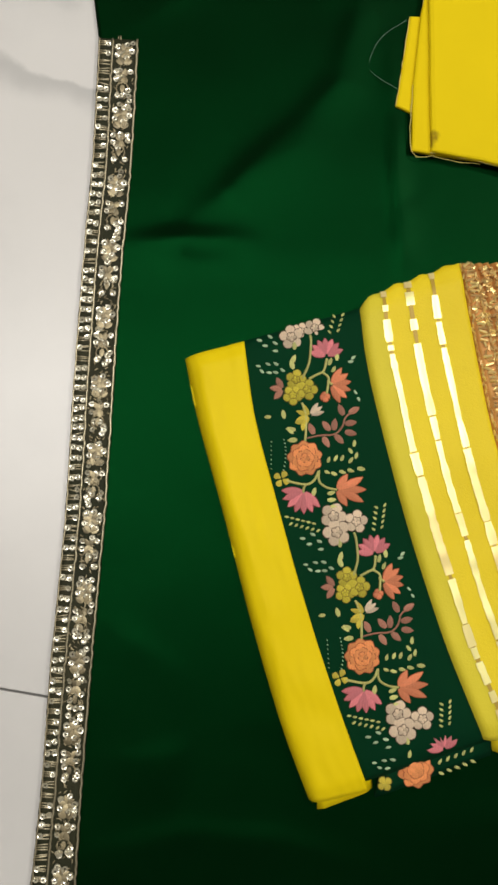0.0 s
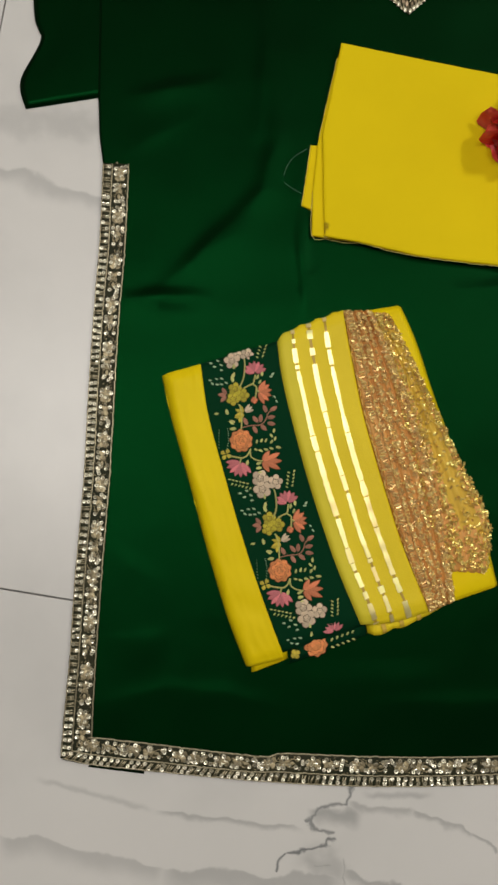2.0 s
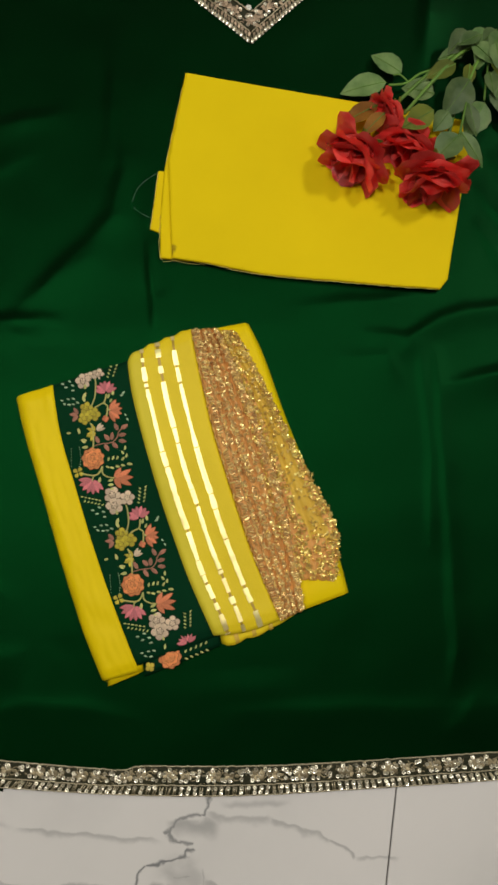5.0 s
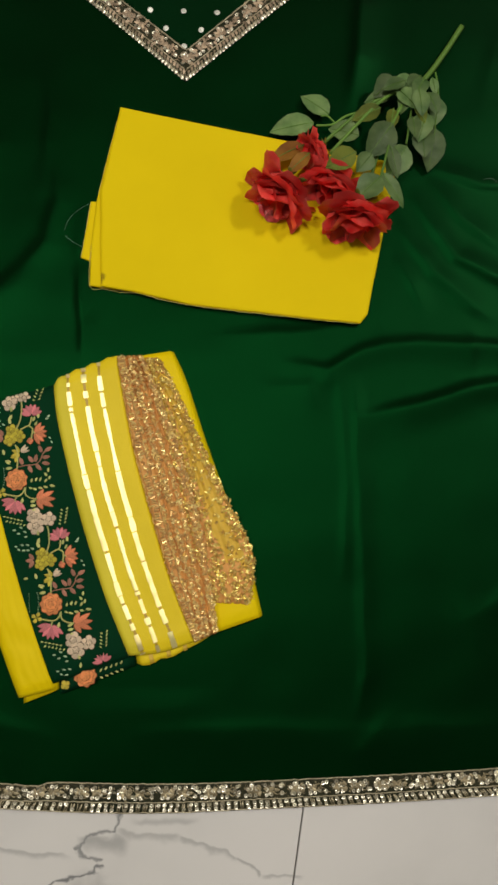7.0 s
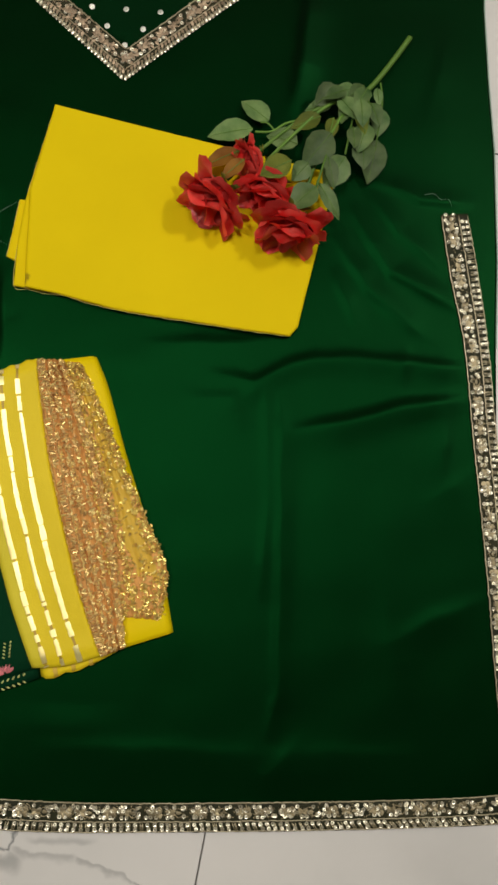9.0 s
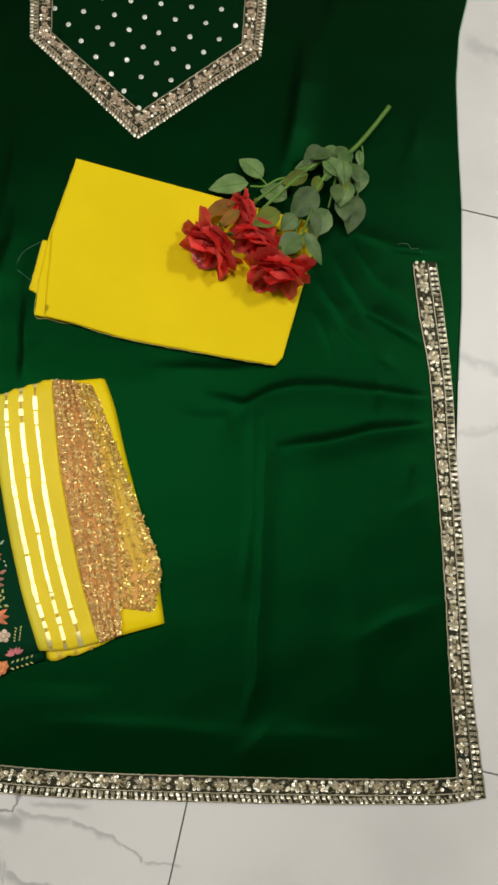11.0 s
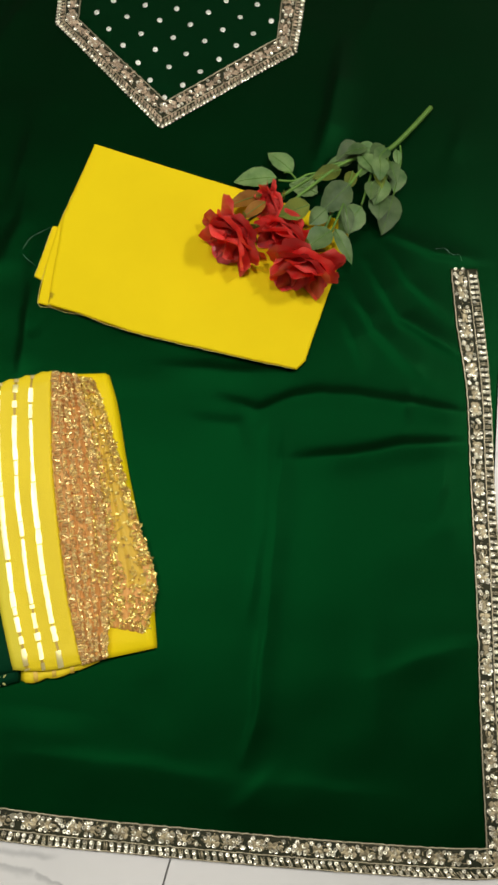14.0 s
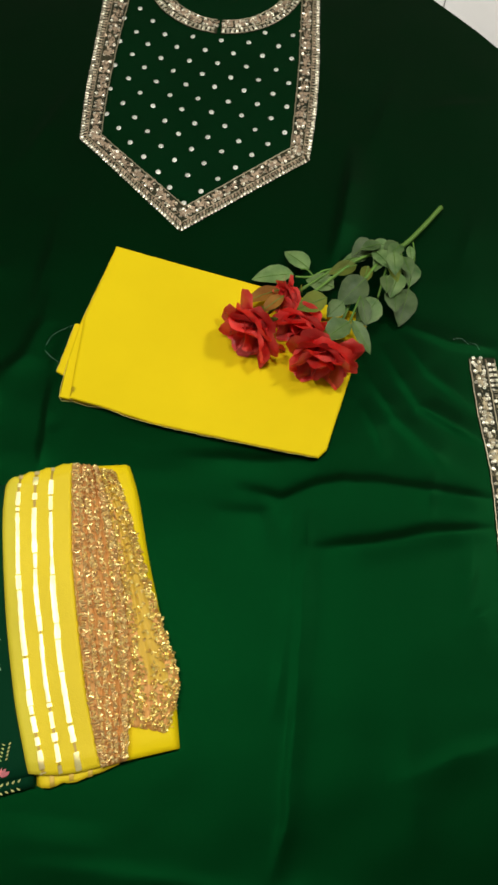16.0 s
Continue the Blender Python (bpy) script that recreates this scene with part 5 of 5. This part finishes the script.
def rose(place, axis, size, turn, seed):
    z = Vector(axis).normalized()
    q = z.to_track_quat("Z", "Y").to_matrix().to_4x4()
    base = Matrix.Translation(place) @ q @ Matrix.Rotation(radians(turn), 4, "Z")
    bm = bmesh.new()
    bmesh.ops.create_uvsphere(bm, u_segments=12, v_segments=8, radius=size * 0.22)
    for v in bm.verts:
        v.co.z = v.co.z * 1.6 + size * 0.45
        v.co = base @ v.co
    head = bou("rose_head", bm, RED, None, "open red fabric rose")
    rnd = random.Random(seed)
    for ring_k, (count, r, lean, tall, wide, curl) in enumerate(((3, 0.12, 2, 1.00, 0.52, 0.2), (3, 0.27, 6, 1.08, 0.88, 0.35), (4, 0.41, 11, 1.08, 1.02, 0.5), (4, 0.50, 20, 1.00, 1.06, 0.65), (4, 0.54, 34, 0.88, 1.06, 0.8), (4, 0.50, 56, 0.70, 0.95, 0.9))):
        for k in range(count):
            ang = 2 * math.pi * (k + 0.5 * ring_k + rnd.uniform(-0.12, 0.12)) / count
            m = base @ Matrix.Rotation(ang, 4, "Z") @ Matrix.Translation((0, r * size * 0.5, size * 0.06)) @ Matrix.Rotation(radians(-lean + rnd.uniform(-11, 11)), 4, "X")
            bou("petal", rose_petal(m, size * tall * rnd.uniform(0.9, 1.08), size * wide, 0.6, curl, seed + k * 1.7 + ring_k * 5.3), RED, head)
    for k in range(5):
        ang = 2 * math.pi * k / 5 + 0.3
        m = base @ Matrix.Rotation(ang, 4, "Z") @ Matrix.Translation((0, 0.004, -0.002)) @ Matrix.Rotation(radians(-80 + rnd.uniform(-20, 10)), 4, "X")
        bou("sepal", rose_petal(m, size * 0.40, size * 0.14, 0.2, 0.3, seed + k), LEAF_YOUNG, head)


rose((0.431, 0.592, 0.029), (-0.60, -0.66, 0.06), 0.0375, 10, 3)
rose((0.478, 0.606, 0.020), (-0.30, -0.70, 0.10), 0.035, 40, 11)
rose((0.498, 0.571, 0.030), (-0.16, -0.85, 0.06), 0.039, 70, 23)
rose((0.466, 0.630, 0.020), (-0.85, -0.30, 0.05), 0.026, 15, 31)


def leaf(place, aim, size, width, lift=15, roll=0, mat=LEAF, bend=0.25):
    """An oval pointed leaf, folded a little along its midrib. place is its base; aim in degrees on the plan."""
    bm = bmesh.new()
    n = 9
    m = Matrix.Translation(place) @ Matrix.Rotation(radians(aim), 4, "Z") @ Matrix.Rotation(radians(-lift), 4, "Y") @ Matrix.Rotation(radians(roll), 4, "X")
    g = []
    for j in range(n + 1):
        t = j / n
        w = width * (math.sin(math.pi * t ** 0.82) ** 0.85 if 0 < t < 1 else 0.02)
        drop = -bend * size * t * t
        row = []
        for s in (-1, -0.5, 0, 0.5, 1):
            saw = 1 + (0.05 if j % 2 and abs(s) == 1 else 0)
            row.append(bm.verts.new(m @ Vector((size * t, s * w / 2 * saw, drop + 0.22 * abs(s) * w / 2 + 0.03 * size * noise.noise((t * 4, s, aim))))))
        g.append(row)
    for j in range(n):
        for i in range(4):
            bm.faces.new((g[j][i], g[j + 1][i], g[j + 1][i + 1], g[j][i + 1]))
    thicken(bm)
    low = min(v.co.z for v in bm.verts)
    floor_z = 0.0055
    if low < floor_z:
        for v in bm.verts:
            v.co.z += floor_z - low
    ob = bou("leaf", bm, mat)
    rib = bmesh.new()
    up = max(0, floor_z - low)
    tube(rib, [m @ Vector((size * t, 0, -bend * size * t * t + 0.0006)) + Vector((0, 0, up)) for t in (0.0, 0.25, 0.5, 0.75, 0.97)], 0.0005, 5, 0.5)
    bou("midrib", rib, STEM, ob)


def stem(pts, r, taper=0.9):
    bm = bmesh.new()
    tube(bm, [curve_at(pts, k / 14) for k in range(15)], r, 8, taper)
    bou("stem", bm, STEM)


stem(((0.617, 0.777, 0.010), (0.598, 0.747, 0.012), (0.577, 0.717, 0.015), (0.560, 0.700, 0.019)), 0.0030, 0.9)
stem(((0.562, 0.702, 0.019), (0.53, 0.685, 0.028), (0.50, 0.655, 0.030), (0.470, 0.622, 0.028)), 0.0019)
stem(((0.564, 0.704, 0.018), (0.545, 0.675, 0.030), (0.525, 0.64, 0.034), (0.508, 0.585, 0.028)), 0.0019)
stem(((0.560, 0.702, 0.018), (0.52, 0.683, 0.024), (0.475, 0.645, 0.026), (0.432, 0.602, 0.024)), 0.0019)
stem(((0.510, 0.672, 0.022), (0.490, 0.668, 0.020), (0.475, 0.659, 0.018), (0.458, 0.658, 0.017)), 0.0013)
stem(((0.478, 0.660, 0.018), (0.470, 0.668, 0.018), (0.463, 0.668, 0.018)), 0.001)
stem(((0.572, 0.71, 0.016), (0.574, 0.68, 0.02), (0.567, 0.652, 0.024)), 0.0012)
stem(((0.586, 0.722, 0.013), (0.588, 0.705, 0.014), (0.587, 0.690, 0.014), (0.583, 0.658, 0.014)), 0.001)
stem(((0.556, 0.698, 0.020), (0.545, 0.675, 0.032), (0.533, 0.650, 0.039)), 0.0014)
stem(((0.560, 0.695, 0.020), (0.556, 0.675, 0.028), (0.548, 0.632, 0.033)), 0.0012)
stem(((0.535, 0.655, 0.034), (0.528, 0.625, 0.040), (0.519, 0.592, 0.043)), 0.0013)
LEAVES_LOW = (
    ((0.456, 0.662, 0.015), -171, 0.043, 0.024, 2, LEAF), ((0.472, 0.672, 0.014), 142, 0.033, 0.021, 4, LEAF), ((0.501, 0.643, 0.026), 163, 0.030, 0.023, 2, LEAF),
    ((0.533, 0.650, 0.040), -125, 0.042, 0.026, 6, LEAF), ((0.548, 0.629, 0.034), -120, 0.035, 0.024, 0, LEAF), ((0.519, 0.591, 0.045), -139, 0.031, 0.024, 0, LEAF),
    ((0.522, 0.599, 0.036), -54, 0.038, 0.014, -6, LEAF), ((0.567, 0.652, 0.024), -88, 0.028, 0.020, 8, LEAF), ((0.583, 0.658, 0.016), -99, 0.043, 0.023, 2, LEAF),
    ((0.586, 0.693, 0.015), -92, 0.028, 0.018, 4, LEAF), ((0.539, 0.708, 0.026), -132, 0.029, 0.020, 8, LEAF))
LEAVES_MIDDLE = (
    ((0.540, 0.693, 0.032), -49, 0.031, 0.017, 14, LEAF), ((0.567, 0.710, 0.026), -137, 0.020, 0.014, 18, LEAF), ((0.493, 0.613, 0.052), -152, 0.031, 0.020, 0, LEAF_YOUNG),
    ((0.556, 0.663, 0.030), -88, 0.024, 0.013, 20, LEAF), ((0.511, 0.617, 0.040), -129, 0.022, 0.017, 0, LEAF), ((0.582, 0.715, 0.015), -80, 0.018, 0.009, 4, LEAF),
    ((0.523, 0.672, 0.030), -154, 0.030, 0.016, 6, LEAF_YOUNG), ((0.443, 0.628, 0.034), -157, 0.036, 0.017, 0, LEAF_DRY), ((0.448, 0.616, 0.042), -138, 0.028, 0.013, 0, LEAF_DRY),
    ((0.535, 0.690, 0.022), -165, 0.026, 0.014, 6, LEAF), ((0.552, 0.690, 0.030), -110, 0.026, 0.013, 16, LEAF))
LEAVES_JUNCTION = (
    ((0.560, 0.680, 0.030), -70, 0.024, 0.012, 10, LEAF_YOUNG), ((0.558, 0.706, 0.026), -165, 0.022, 0.012, 14, LEAF), ((0.535, 0.668, 0.036), -100, 0.024, 0.012, 14, LEAF_YOUNG),
    ((0.570, 0.705, 0.030), -120, 0.026, 0.015, 22, LEAF), ((0.562, 0.690, 0.036), -85, 0.028, 0.016, 10, LEAF), ((0.574, 0.692, 0.026), -70, 0.024, 0.014, 12, LEAF),
    ((0.548, 0.700, 0.034), -155, 0.024, 0.014, 12, LEAF), ((0.570, 0.668, 0.030), -105, 0.030, 0.019, 4, LEAF), ((0.530, 0.625, 0.040), -75, 0.030, 0.013, 0, LEAF))
for place, aim, size, width, lift, mat in LEAVES_LOW + LEAVES_MIDDLE + LEAVES_JUNCTION:
    leaf(place, aim, size * 1.08, width * 1.15, lift, 13 * math.sin(aim + 90 * place[0]), mat, 0.16)

# ---------------------------------------------------------------- floor tiles
TILE, TURN = 0.62, radians(-8.85)
tile_bm = bmesh.new()
box(tile_bm, 0.0007, 0.0007, -0.008, TILE - 0.0007, TILE - 0.0007, 0)
bmesh.ops.bevel(tile_bm, geom=[e for e in tile_bm.edges if all(v.co.z > -0.001 for v in e.verts)],
                offset=0.0005, segments=1, affect="EDGES")
tile_me = bpy.data.meshes.new("tile")
tile_bm.to_mesh(tile_me)
tile_bm.free()
tile_me.materials.append(MARBLE)
corner = Vector((0.4529, 0.0718, 0))
for i in range(-5, 5):
    for j in range(-4, 5):
        off = Matrix.Rotation(TURN, 3, "Z") @ Vector((i * TILE, j * TILE, 0))
        p = corner + off
        mid = p + Matrix.Rotation(TURN, 3, "Z") @ Vector((TILE / 2, TILE / 2, 0))
        if -2.3 < mid.x < 3.0 and -2.2 < mid.y < 3.0:
            t_ob = new("tile", tile_me)
            t_ob.matrix_basis = Matrix.Translation(p) @ Matrix.Rotation(TURN, 4, "Z")
            t_ob.parent = floor
